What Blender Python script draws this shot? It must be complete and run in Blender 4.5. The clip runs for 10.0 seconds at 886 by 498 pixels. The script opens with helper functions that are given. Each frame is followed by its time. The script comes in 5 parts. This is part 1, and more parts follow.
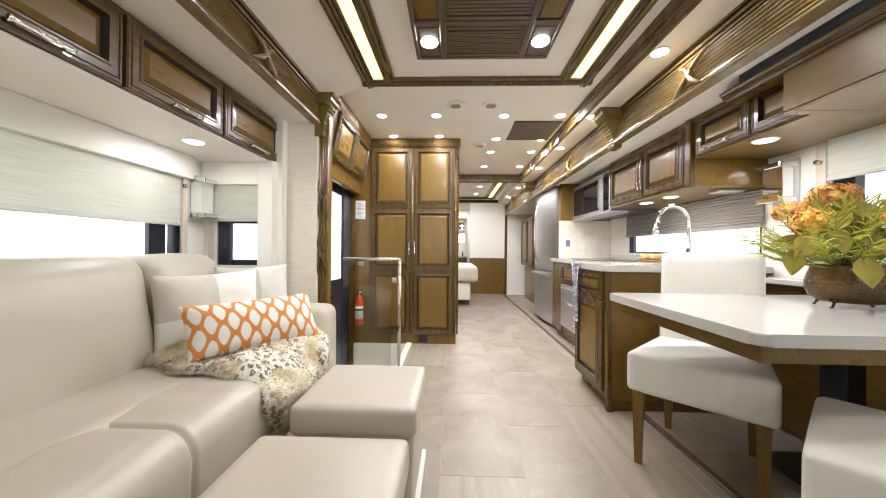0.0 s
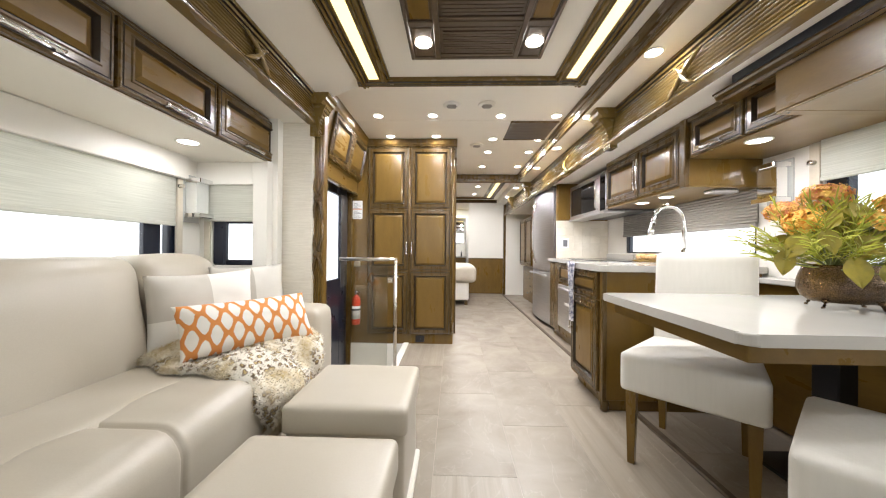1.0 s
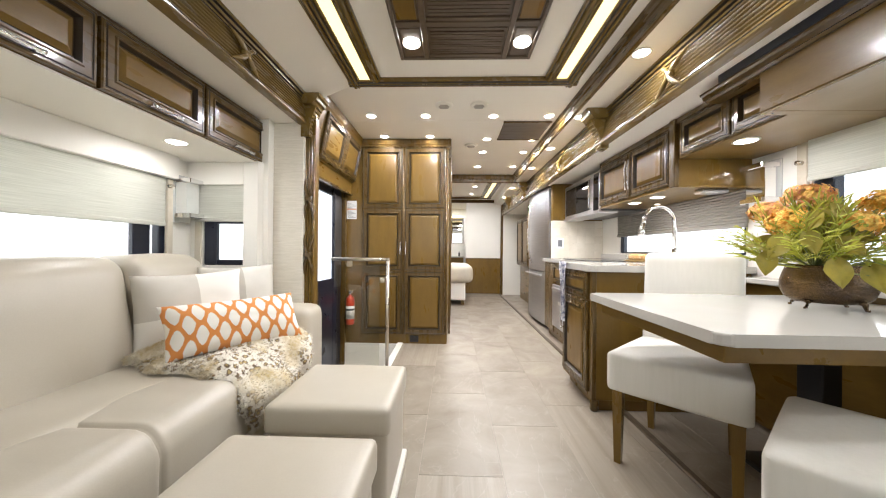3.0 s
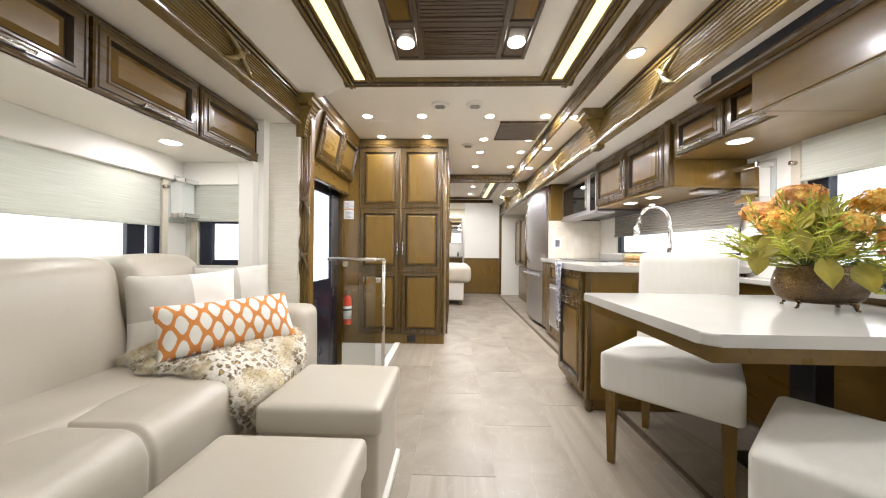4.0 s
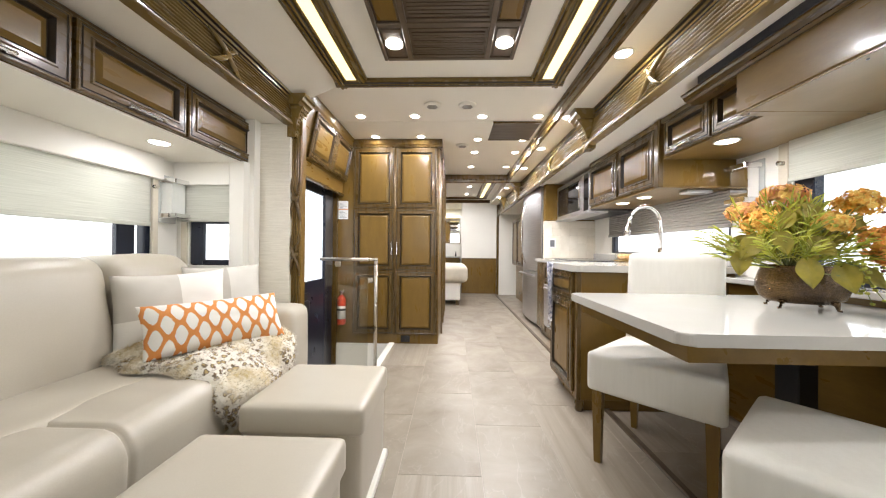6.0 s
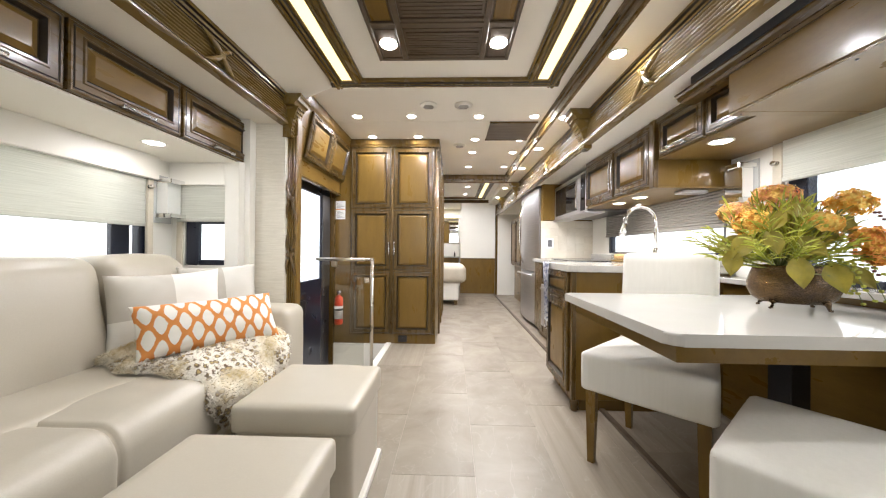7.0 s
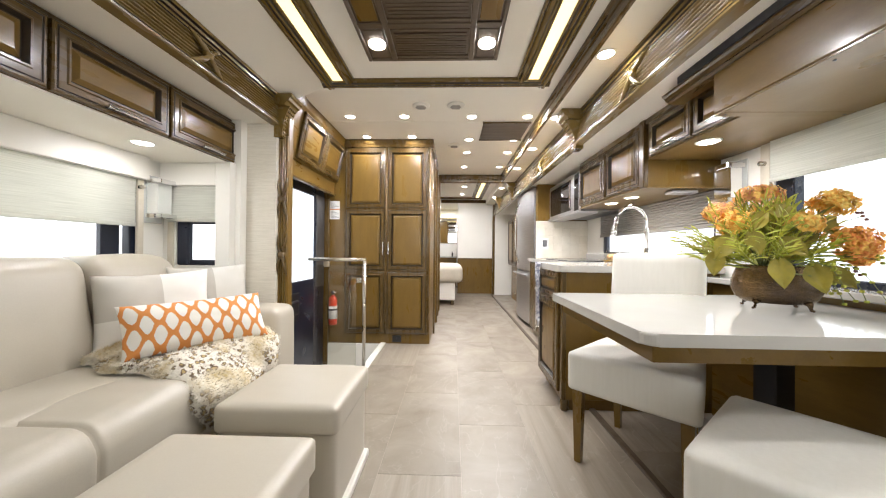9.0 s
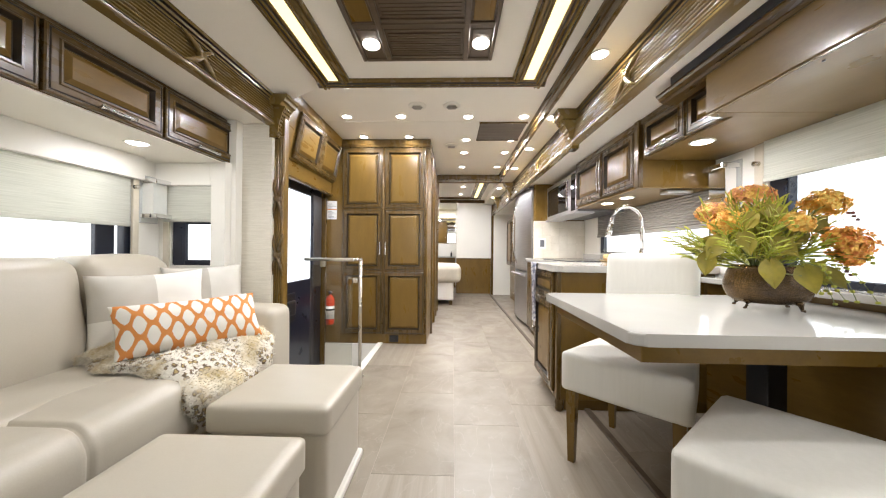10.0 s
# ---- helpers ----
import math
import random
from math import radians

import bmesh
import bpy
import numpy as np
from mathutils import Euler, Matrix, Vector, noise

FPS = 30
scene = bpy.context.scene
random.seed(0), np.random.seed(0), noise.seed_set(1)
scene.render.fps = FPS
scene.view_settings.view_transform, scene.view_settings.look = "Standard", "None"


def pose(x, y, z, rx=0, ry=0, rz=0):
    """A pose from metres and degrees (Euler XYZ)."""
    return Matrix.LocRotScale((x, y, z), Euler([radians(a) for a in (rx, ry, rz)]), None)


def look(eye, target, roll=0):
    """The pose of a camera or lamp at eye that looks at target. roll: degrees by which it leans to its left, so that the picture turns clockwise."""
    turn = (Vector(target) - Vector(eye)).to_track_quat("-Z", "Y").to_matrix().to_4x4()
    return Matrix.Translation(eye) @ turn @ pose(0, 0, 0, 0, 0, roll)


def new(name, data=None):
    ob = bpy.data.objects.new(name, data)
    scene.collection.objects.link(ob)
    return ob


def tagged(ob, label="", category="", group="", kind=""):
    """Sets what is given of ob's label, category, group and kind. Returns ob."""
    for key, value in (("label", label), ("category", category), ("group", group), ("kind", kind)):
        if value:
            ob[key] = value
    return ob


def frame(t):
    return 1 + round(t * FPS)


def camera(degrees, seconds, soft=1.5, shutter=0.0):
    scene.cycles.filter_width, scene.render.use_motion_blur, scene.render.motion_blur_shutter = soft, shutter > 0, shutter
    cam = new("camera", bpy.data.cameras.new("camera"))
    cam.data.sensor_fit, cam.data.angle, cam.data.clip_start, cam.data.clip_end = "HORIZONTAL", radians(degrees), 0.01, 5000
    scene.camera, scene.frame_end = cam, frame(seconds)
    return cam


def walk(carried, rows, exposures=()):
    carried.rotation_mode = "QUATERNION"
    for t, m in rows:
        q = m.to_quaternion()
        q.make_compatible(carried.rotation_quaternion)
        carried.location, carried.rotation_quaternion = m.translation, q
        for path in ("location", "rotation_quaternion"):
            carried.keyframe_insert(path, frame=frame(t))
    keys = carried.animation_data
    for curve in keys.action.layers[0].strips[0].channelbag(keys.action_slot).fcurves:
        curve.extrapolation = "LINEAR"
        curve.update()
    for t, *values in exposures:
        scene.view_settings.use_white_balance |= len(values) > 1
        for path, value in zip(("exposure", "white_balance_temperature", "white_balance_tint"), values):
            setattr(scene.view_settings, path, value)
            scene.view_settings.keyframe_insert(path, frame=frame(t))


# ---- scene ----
cam = camera(107.96, 10.0, soft=1.15)
SLIDE, EYE, TURN = 0.302, 0.967, 1.75
ROWS = [
    (0.0, 0.0), (0.5, 0.0507), (1.0, 0.1010), (1.5, 0.1512), (2.0, 0.2014), (2.5, 0.2520),
    (4.0, 0.4033), (4.5, 0.4530), (5.0, 0.5043), (5.5, 0.5545), (7.0, 0.7007), (7.5, 0.7505),
    (8.0, 0.8005), (8.5, 0.8493), (9.0, 0.8990), (9.5, 0.9480), (10.0, 0.9981),
]
walk(cam, [(t, pose(SLIDE * s, -0.0047 * s, EYE + 0.0054 * s, 90.217, -0.551, TURN)) for t, s in ROWS])

# ---------------------------------------------------------------- world and light
world = bpy.data.worlds.new("world")
scene.world = world
world.use_nodes = True
wn = world.node_tree.nodes
sky = wn.new("ShaderNodeTexSky")
sky.sky_type = "NISHITA"
sky.sun_disc = False
sky.sun_elevation = radians(48)
sky.sun_rotation = radians(200)
wn["Background"].inputs["Strength"].default_value = 0.10
world.node_tree.links.new(sky.outputs[0], wn["Background"].inputs["Color"])
scene.view_settings.exposure = 0.29


def lamp(name, kind, m, power, size=0.1, color=(1, 0.985, 1.015), size_y=None):
    d = bpy.data.lights.new(name, kind)
    d.energy, d.color = power, color
    if kind == "AREA":
        d.shape, d.size = ("RECTANGLE" if size_y else "DISK"), size
        if size_y:
            d.size_y = size_y
    ob = new(name, d)
    ob.matrix_world = m
    return ob


sun = lamp("sun", "SUN", look((3, -6, 8), (0, 0, 0)), 2.0, color=(1, 0.95, 0.88))
sun.data.angle = radians(8)
# daylight that enters by the windscreen behind the camera and by the side windows
lamp("windscreen_daylight", "AREA", look((0.1, -1.75, 1.45), (0.1, 1.2, 3.6)), 5.5, 1.9, (1.0, 0.98, 0.96), 0.95)
lamp("sofa_window_daylight", "AREA", look((-1.70, 0.75, 1.10), (0.0, 0.9, 1.9)), 3.5, 1.9, (1.0, 1.0, 1.0), 0.45)
lamp("dinette_window_daylight", "AREA", look((2.02, 0.8, 1.10), (0.8, 0.6, 0.6)), 2.6, 1.6, (1.0, 1.0, 1.0), 0.5)
lamp("kitchen_window_daylight", "AREA", look((2.02, 2.75, 1.04), (0.0, 2.75, 0.9)), 1.0, 1.4, (1.0, 1.0, 1.0), 0.18)

# ---------------------------------------------------------------- materials


def material(name, a, b=None, rough=0.5, metal=0.0, coat=0.0, scale=6.0, stretch=(1, 1, 1), fine=60.0, bump=0.1, rvar=0.1, tint=0.06,
             emit=0.0, alpha=1.0, contrast=(0.35, 0.65), distance=0.002, gloss=0.27, spec=0.5):
    """Two colours mixed by noise at two scales, with fine relief, uneven gloss and a slight difference from object to object."""
    m = bpy.data.materials.new(name)
    m.use_nodes = True
    n, l = m.node_tree.nodes, m.node_tree.links
    p = n["Principled BSDF"]
    b = b or tuple(c * 0.86 for c in a)
    tc, info, mp = n.new("ShaderNodeTexCoord"), n.new("ShaderNodeObjectInfo"), n.new("ShaderNodeMapping")
    mp.inputs["Scale"].default_value = stretch
    mul = n.new("ShaderNodeVectorMath")
    mul.operation = "SCALE"
    comb = n.new("ShaderNodeCombineXYZ")
    for i in range(3):
        l.new(info.outputs["Random"], comb.inputs[i])
    mul.inputs["Scale"].default_value = 17.0
    l.new(comb.outputs[0], mul.inputs[0])
    l.new(mul.outputs[0], mp.inputs["Location"])
    l.new(tc.outputs["Object"], mp.inputs["Vector"])
    big, small = n.new("ShaderNodeTexNoise"), n.new("ShaderNodeTexNoise")
    big.inputs["Scale"].default_value, big.inputs["Detail"].default_value = scale, 5
    small.inputs["Scale"].default_value, small.inputs["Detail"].default_value = fine, 3
    l.new(mp.outputs[0], big.inputs["Vector"])
    l.new(mp.outputs[0], small.inputs["Vector"])
    mixf = n.new("ShaderNodeMix")
    mixf.inputs[0].default_value = 0.3
    l.new(big.outputs["Fac"], mixf.inputs[2])
    l.new(small.outputs["Fac"], mixf.inputs[3])
    ramp = n.new("ShaderNodeMapRange")
    ramp.inputs["From Min"].default_value, ramp.inputs["From Max"].default_value = contrast
    l.new(mixf.outputs[0], ramp.inputs["Value"])
    col = n.new("ShaderNodeMix")
    col.data_type = "RGBA"
    col.inputs[6].default_value, col.inputs[7].default_value = (*a, 1), (*b, 1)
    l.new(ramp.outputs[0], col.inputs[0])
    hsv = n.new("ShaderNodeHueSaturation")
    rng = n.new("ShaderNodeMapRange")
    rng.inputs["To Min"].default_value, rng.inputs["To Max"].default_value = 1 - tint, 1 + tint
    l.new(info.outputs["Random"], rng.inputs["Value"])
    l.new(rng.outputs[0], hsv.inputs["Value"])
    l.new(col.outputs[2], hsv.inputs["Color"])
    l.new(hsv.outputs[0], p.inputs["Base Color"])
    rr = n.new("ShaderNodeMapRange")
    rr.inputs["To Min"].default_value, rr.inputs["To Max"].default_value = max(0.02, rough - rvar), min(1, rough + rvar)
    l.new(big.outputs["Fac"], rr.inputs["Value"])
    l.new(rr.outputs[0], p.inputs["Roughness"])
    p.inputs["Metallic"].default_value = metal
    p.inputs["Coat Weight"].default_value = coat
    p.inputs["Specular IOR Level"].default_value = spec
    p.inputs["Coat Roughness"].default_value = gloss
    if bump:
        bp = n.new("ShaderNodeBump")
        bp.inputs["Strength"].default_value, bp.inputs["Distance"].default_value = bump, distance
        l.new(small.outputs["Fac"], bp.inputs["Height"])
        l.new(bp.outputs[0], p.inputs["Normal"])
    if emit:
        p.inputs["Emission Color"].default_value = (*a, 1)
        p.inputs["Emission Strength"].default_value = emit
    if alpha < 1:
        p.inputs["Alpha"].default_value = alpha
    return m


def glow(name, color, strength):
    m = bpy.data.materials.new(name)
    m.use_nodes = True
    p = m.node_tree.nodes["Principled BSDF"]
    p.inputs["Base Color"].default_value = (*color, 1)
    p.inputs["Emission Color"].default_value = (*color, 1)
    p.inputs["Emission Strength"].default_value = strength
    return m


def glass(name, tint=(1, 1, 1), mirror=0.12, rough=0.0):
    m = bpy.data.materials.new(name)
    m.use_nodes = True
    n, l = m.node_tree.nodes, m.node_tree.links
    out = n["Material Output"]
    tr, gl, mx = n.new("ShaderNodeBsdfTransparent"), n.new("ShaderNodeBsdfGlossy"), n.new("ShaderNodeMixShader")
    tr.inputs["Color"].default_value = (*tint, 1)
    gl.inputs["Roughness"].default_value = rough
    mx.inputs[0].default_value = mirror
    l.new(tr.outputs[0], mx.inputs[1])
    l.new(gl.outputs[0], mx.inputs[2])
    l.new(mx.outputs[0], out.inputs["Surface"])
    return m


WOOD = material("cherry_wood", (0.190, 0.112, 0.024), (0.120, 0.068, 0.013), 0.30, coat=0.25, scale=4, stretch=(4, 4, 1), fine=40, bump=0.03, gloss=0.12, contrast=(0.22, 0.80), spec=0.3)
WOODY = material("cherry_wood_along", (0.190, 0.112, 0.024), (0.120, 0.068, 0.013), 0.30, coat=0.25, scale=4, stretch=(4, 1, 4), fine=40, bump=0.03, gloss=0.12, contrast=(0.22, 0.80), spec=0.3)
FRAME = material("glazed_frame_wood", (0.118, 0.070, 0.018), (0.064, 0.037, 0.009), 0.28, coat=0.4, scale=5, stretch=(6, 6, 1), fine=50, bump=0.03, gloss=0.10, contrast=(0.25, 0.75), spec=0.35)
FRAMEY = material("glazed_frame_wood_along", (0.118, 0.070, 0.018), (0.064, 0.037, 0.009), 0.28, coat=0.4, scale=5, stretch=(6, 1, 6), fine=50, bump=0.03, gloss=0.10, contrast=(0.25, 0.75), spec=0.35)
GILT = material("golden_glazed_wood_along", (0.185, 0.122, 0.034), (0.130, 0.082, 0.022), 0.26, coat=0.4, scale=5, stretch=(5, 1, 5), fine=50, bump=0.03, gloss=0.12, contrast=(0.25, 0.75), spec=0.4)
GLAZE = material("dark_brown_glaze", (0.030, 0.018, 0.008), (0.018, 0.011, 0.005), 0.35, coat=0.3, scale=8, fine=60, bump=0.02, tint=0.0)
LEATHER = material("ivory_leather", (0.490, 0.450, 0.372), (0.450, 0.410, 0.332), 0.36, scale=3, fine=220, bump=0.12, distance=0.001, tint=0.015)
FABRIC = material("cream_fabric", (0.72, 0.70, 0.64), (0.69, 0.67, 0.61), 0.85, scale=6, stretch=(12, 12, 1), fine=120, bump=0.35, distance=0.001, tint=0.01)
CEIL = material("ceiling_vinyl", (0.87, 0.84, 0.765), (0.84, 0.81, 0.735), 0.45, scale=2, fine=150, bump=0.05, tint=0.0)
WALLP = material("textured_wallpaper", (0.76, 0.72, 0.63), (0.66, 0.62, 0.53), 0.6, scale=10, stretch=(1, 1, 14), fine=40, bump=0.15, tint=0.0)
WHITE = material("white_panel", (0.82, 0.80, 0.74), (0.78, 0.76, 0.70), 0.45, scale=2, fine=200, bump=0.05, tint=0.0)
QUARTZ = material("white_quartz", (0.525, 0.510, 0.478), (0.495, 0.48, 0.445), 0.08, scale=5, fine=250, bump=0.0, rvar=0.03, tint=0.0, spec=0.3)


def stone_tile():
    """Beige limestone-look tiles: some clouded, some with long veins, each one different."""
    m = bpy.data.materials.new("stone_tile")
    m.use_nodes = True
    n, l = m.node_tree.nodes, m.node_tree.links
    p = n["Principled BSDF"]
    tc, info, comb = n.new("ShaderNodeTexCoord"), n.new("ShaderNodeObjectInfo"), n.new("ShaderNodeCombineXYZ")
    for i in range(3):
        l.new(info.outputs["Random"], comb.inputs[i])
    off = n.new("ShaderNodeVectorMath")
    off.operation = "MULTIPLY_ADD"
    off.inputs[1].default_value = (37.0, 53.0, 19.0)
    l.new(comb.outputs[0], off.inputs[0])
    l.new(tc.outputs["Object"], off.inputs[2])

    def tex(scale, stretch, detail, distort=0.0, rough=0.55):
        mp, t = n.new("ShaderNodeMapping"), n.new("ShaderNodeTexNoise")
        mp.inputs["Scale"].default_value = stretch
        t.inputs["Scale"].default_value, t.inputs["Detail"].default_value = scale, detail
        t.inputs["Distortion"].default_value, t.inputs["Roughness"].default_value = distort, rough
        l.new(off.outputs[0], mp.inputs["Vector"])
        l.new(mp.outputs[0], t.inputs["Vector"])
        return t.outputs["Fac"]

    def span(src, a, b, c=0.0, d=1.0):
        r = n.new("ShaderNodeMapRange")
        for key, val in (("From Min", a), ("From Max", b), ("To Min", c), ("To Max", d)):
            r.inputs[key].default_value = val
        l.new(src, r.inputs["Value"])
        return r.outputs[0]

    def mix(fac, a, b, colour=True):
        x = n.new("ShaderNodeMix")
        x.data_type = "RGBA" if colour else "FLOAT"
        ia, ib, io = (6, 7, 2) if colour else (2, 3, 0)
        l.new(fac, x.inputs[0])
        for k, v in ((ia, a), (ib, b)):
            if isinstance(v, tuple):
                x.inputs[k].default_value = (*v, 1)
            else:
                l.new(v, x.inputs[k])
        return x.outputs[io]

    cloud = tex(3.2, (1, 1, 1), 7, 0.6, 0.6)
    vein = tex(2.0, (11, 0.45, 1), 6, 0.35, 0.65)
    kind = span(info.outputs["Random"], 0.70, 0.72)
    body = mix(kind, span(cloud, 0.33, 0.68), span(vein, 0.36, 0.66), False)
    col = mix(body, (0.302, 0.260, 0.206), (0.214, 0.179, 0.136))
    crack = tex(2.4, (1.3, 0.8, 1), 4, 1.6)
    ridge = n.new("ShaderNodeMath")
    ridge.operation = "ABSOLUTE"
    sub = n.new("ShaderNodeMath")
    sub.operation = "SUBTRACT"
    sub.inputs[1].default_value = 0.5
    l.new(crack, sub.inputs[0])
    l.new(sub.outputs[0], ridge.inputs[0])
    col = mix(span(ridge.outputs[0], 0.0, 0.010, 0.17, 0.0), col, (0.52, 0.48, 0.41))
    fine = tex(90, (1, 1, 1), 3)
    col = mix(span(fine, 0.35, 0.65, 0.0, 0.16), col, (0.29, 0.25, 0.20))
    hsv = n.new("ShaderNodeHueSaturation")
    l.new(span(info.outputs["Random"], 0, 1, 0.93, 1.06), hsv.inputs["Value"])
    l.new(col, hsv.inputs["Color"])
    l.new(hsv.outputs[0], p.inputs["Base Color"])
    l.new(span(cloud, 0.3, 0.7, 0.30, 0.46), p.inputs["Roughness"])
    return m


TILE = stone_tile()
GROUT = material("grout", (0.42, 0.37, 0.30), None, 0.9, tint=0.0)
STEEL = material("stainless_steel", (0.66, 0.66, 0.68), (0.58, 0.58, 0.61), 0.36, 1.0, scale=3, stretch=(1, 1, 40), fine=30, bump=0.02, tint=0.0)
DSTEEL = material("dark_steel", (0.20, 0.20, 0.21), (0.16, 0.16, 0.17), 0.35, 0.8, tint=0.0)
CHROME = material("chrome", (0.80, 0.80, 0.80), (0.74, 0.74, 0.74), 0.1, 1.0, bump=0, rvar=0.04, tint=0.0)
NICKEL = material("brushed_nickel", (0.62, 0.58, 0.50), (0.54, 0.50, 0.43), 0.28, 1.0, bump=0.02, tint=0.0)
BLACK = material("black_plastic", (0.02, 0.02, 0.023), (0.013, 0.013, 0.015), 0.35, tint=0.0)
# NAVY also colours the block that stands for shade above the console crown
NAVY = material("dark_frame_and_slot_shade", (0.012, 0.016, 0.03), (0.008, 0.01, 0.02), 0.3, tint=0.0)
BLACKGLASS = material("black_glass", (0.01, 0.01, 0.012), None, 0.06, bump=0, rvar=0.02, tint=0.0)
SHADE = material("woven_shade", (0.74, 0.74, 0.67), (0.52, 0.52, 0.45), 0.8, scale=5, stretch=(1.2, 1.2, 70), fine=8, bump=0.3, tint=0.0)
for nodes, links in ((SHADE.node_tree.nodes, SHADE.node_tree.links),):
    thin, both = nodes.new("ShaderNodeBsdfTranslucent"), nodes.new("ShaderNodeMixShader")
    thin.inputs["Color"].default_value = (0.80, 0.80, 0.74, 1)
    both.inputs[0].default_value = 0.35
    links.new(nodes["Principled BSDF"].outputs[0], both.inputs[1])
    links.new(thin.outputs[0], both.inputs[2])
    links.new(both.outputs[0], nodes["Material Output"].inputs["Surface"])
GREYSHADE = material("grey_pleated_shade", (0.30, 0.28, 0.25), (0.24, 0.22, 0.20), 0.8, scale=5, stretch=(1, 1, 60), fine=8, bump=0.3, tint=0.0)
VENT = material("dark_vent", (0.105, 0.075, 0.050), (0.075, 0.052, 0.034), 0.35, coat=0.3, scale=4, stretch=(1, 6, 6), fine=50, bump=0.03, tint=0.02)
LED = glow("led_strip_light", (1.0, 0.86, 0.46), 1.2)
BULB = glow("lamp_lens_light", (1.0, 0.96, 0.90), 18.0)
VANE = material("grey_vane", (0.42, 0.40, 0.37), None, 0.5, tint=0.0)
UNDER = material("tan_laminate", (0.235, 0.150, 0.048), (0.175, 0.108, 0.030), 0.32, coat=0.3, scale=3, stretch=(2, 1, 2), fine=40, bump=0.0, tint=0.0, gloss=0.10, contrast=(0.2, 0.8))
PALEGROUT = material("pale_grout", (0.72, 0.66, 0.56), None, 0.8, tint=0.0)
OUTSIDE = glow("white_daylight_backdrop", (0.95, 0.975, 1.0), 0.98)
CLEAR = glass("clear_glass", (0.88, 0.88, 0.85), 0.07)
TINTED = glass("window_pane_glass", (0.98, 0.99, 0.99), 0.04)
SCONCE = material("bright_sconce_glass", (0.88, 0.90, 0.88), (0.82, 0.84, 0.82), 0.12, 0.45, bump=0, rvar=0.05, tint=0.0)
MIRROR = material("mirror", (0.9, 0.9, 0.9), (0.88, 0.88, 0.88), 0.03, 1.0, bump=0, rvar=0.01, tint=0.0)
RED = material("red_paint", (0.75, 0.07, 0.02), (0.65, 0.05, 0.015), 0.3, tint=0.0)
LABEL = material("white_label", (0.8, 0.8, 0.78), None, 0.5, tint=0.0)
ORANGE = material("orange_print", (0.70, 0.28, 0.075), (0.64, 0.24, 0.06), 0.85, fine=500, bump=0.2, tint=0.0)
TAN = material("tan_seal", (0.62, 0.56, 0.45), None, 0.6, tint=0.0)
BACKSPLASH = material("backsplash_tile", (0.74, 0.68, 0.58), (0.66, 0.60, 0.49), 0.2, scale=9, fine=60, bump=0.05, tint=0.04)

# ---------------------------------------------------------------- builders
origin = {}


def thing(name, loc, label, category, group="", kind=""):
    ob = new(name)
    ob.empty_display_size = 0.05
    ob.location = loc
    origin[ob] = Vector(loc)
    return tagged(ob, label, category, group, kind)


def finish(bm, smooth):
    bmesh.ops.recalc_face_normals(bm, faces=bm.faces)
    for f in bm.faces:
        f.smooth = smooth


def part(name, bm, mat, parent, label="", smooth=False):
    """One mesh under a thing or under a part; the mesh is given in the world's metres."""
    bmesh.ops.translate(bm, verts=bm.verts, vec=-origin[parent])
    finish(bm, smooth)
    me = bpy.data.meshes.new(name)
    bm.to_mesh(me)
    bm.free()
    me.materials.append(mat)
    if any(f.material_index for f in me.polygons):
        me.materials.append(GLAZE)
    ob = new(name, me)
    ob.parent = parent
    origin[ob] = origin[parent]
    if label:
        ob["label"] = label
    return ob


def solid(name, bm, mat, label="", category="", kind="", smooth=False, group=""):
    """A thing or a piece of the setting that is one mesh."""
    finish(bm, smooth)
    c = Vector((0, 0, 0))
    me = bpy.data.meshes.new(name)
    bm.to_mesh(me)
    bm.free()
    me.materials.append(mat)
    ob = new(name, me)
    origin[ob] = c
    return tagged(ob, label, category, group, kind)


def join(*bms):
    out = bmesh.new()
    for b in bms:
        me = bpy.data.meshes.new("tmp")
        b.to_mesh(me)
        b.free()
        out.from_mesh(me)
        bpy.data.meshes.remove(me)
    return out


def box(x0, x1, y0, y1, z0, z1, bevel=0.003, seg=1):
    bm = bmesh.new()
    bmesh.ops.create_cube(bm, size=1)
    for v in bm.verts:
        v.co = Vector((x0 + (v.co.x + 0.5) * (x1 - x0), y0 + (v.co.y + 0.5) * (y1 - y0), z0 + (v.co.z + 0.5) * (z1 - z0)))
    if bevel:
        b = min(bevel, 0.45 * min(abs(x1 - x0), abs(y1 - y0), abs(z1 - z0)))
        bmesh.ops.bevel(bm, geom=list(bm.edges), offset=b, segments=seg, affect="EDGES", profile=0.5)
    return bm


def prism(profile, axis, a, b, glazed=()):
    """A closed outline swept along an axis; the outline's two numbers are the other two axes in order. glazed: its dark sides."""
    bm = bmesh.new()
    rows = []
    for s in (a, b):
        row = []
        for u, v in profile:
            co = {"x": (s, u, v), "y": (u, s, v), "z": (u, v, s)}[axis]
            row.append(bm.verts.new(co))
        rows.append(row)
    n = len(profile)
    for i in range(n):
        f = bm.faces.new((rows[0][i], rows[0][(i + 1) % n], rows[1][(i + 1) % n], rows[1][i]))
        f.material_index = 1 if i in glazed else 0
    bm.faces.new(rows[0][::-1])
    bm.faces.new(rows[1])
    return bm


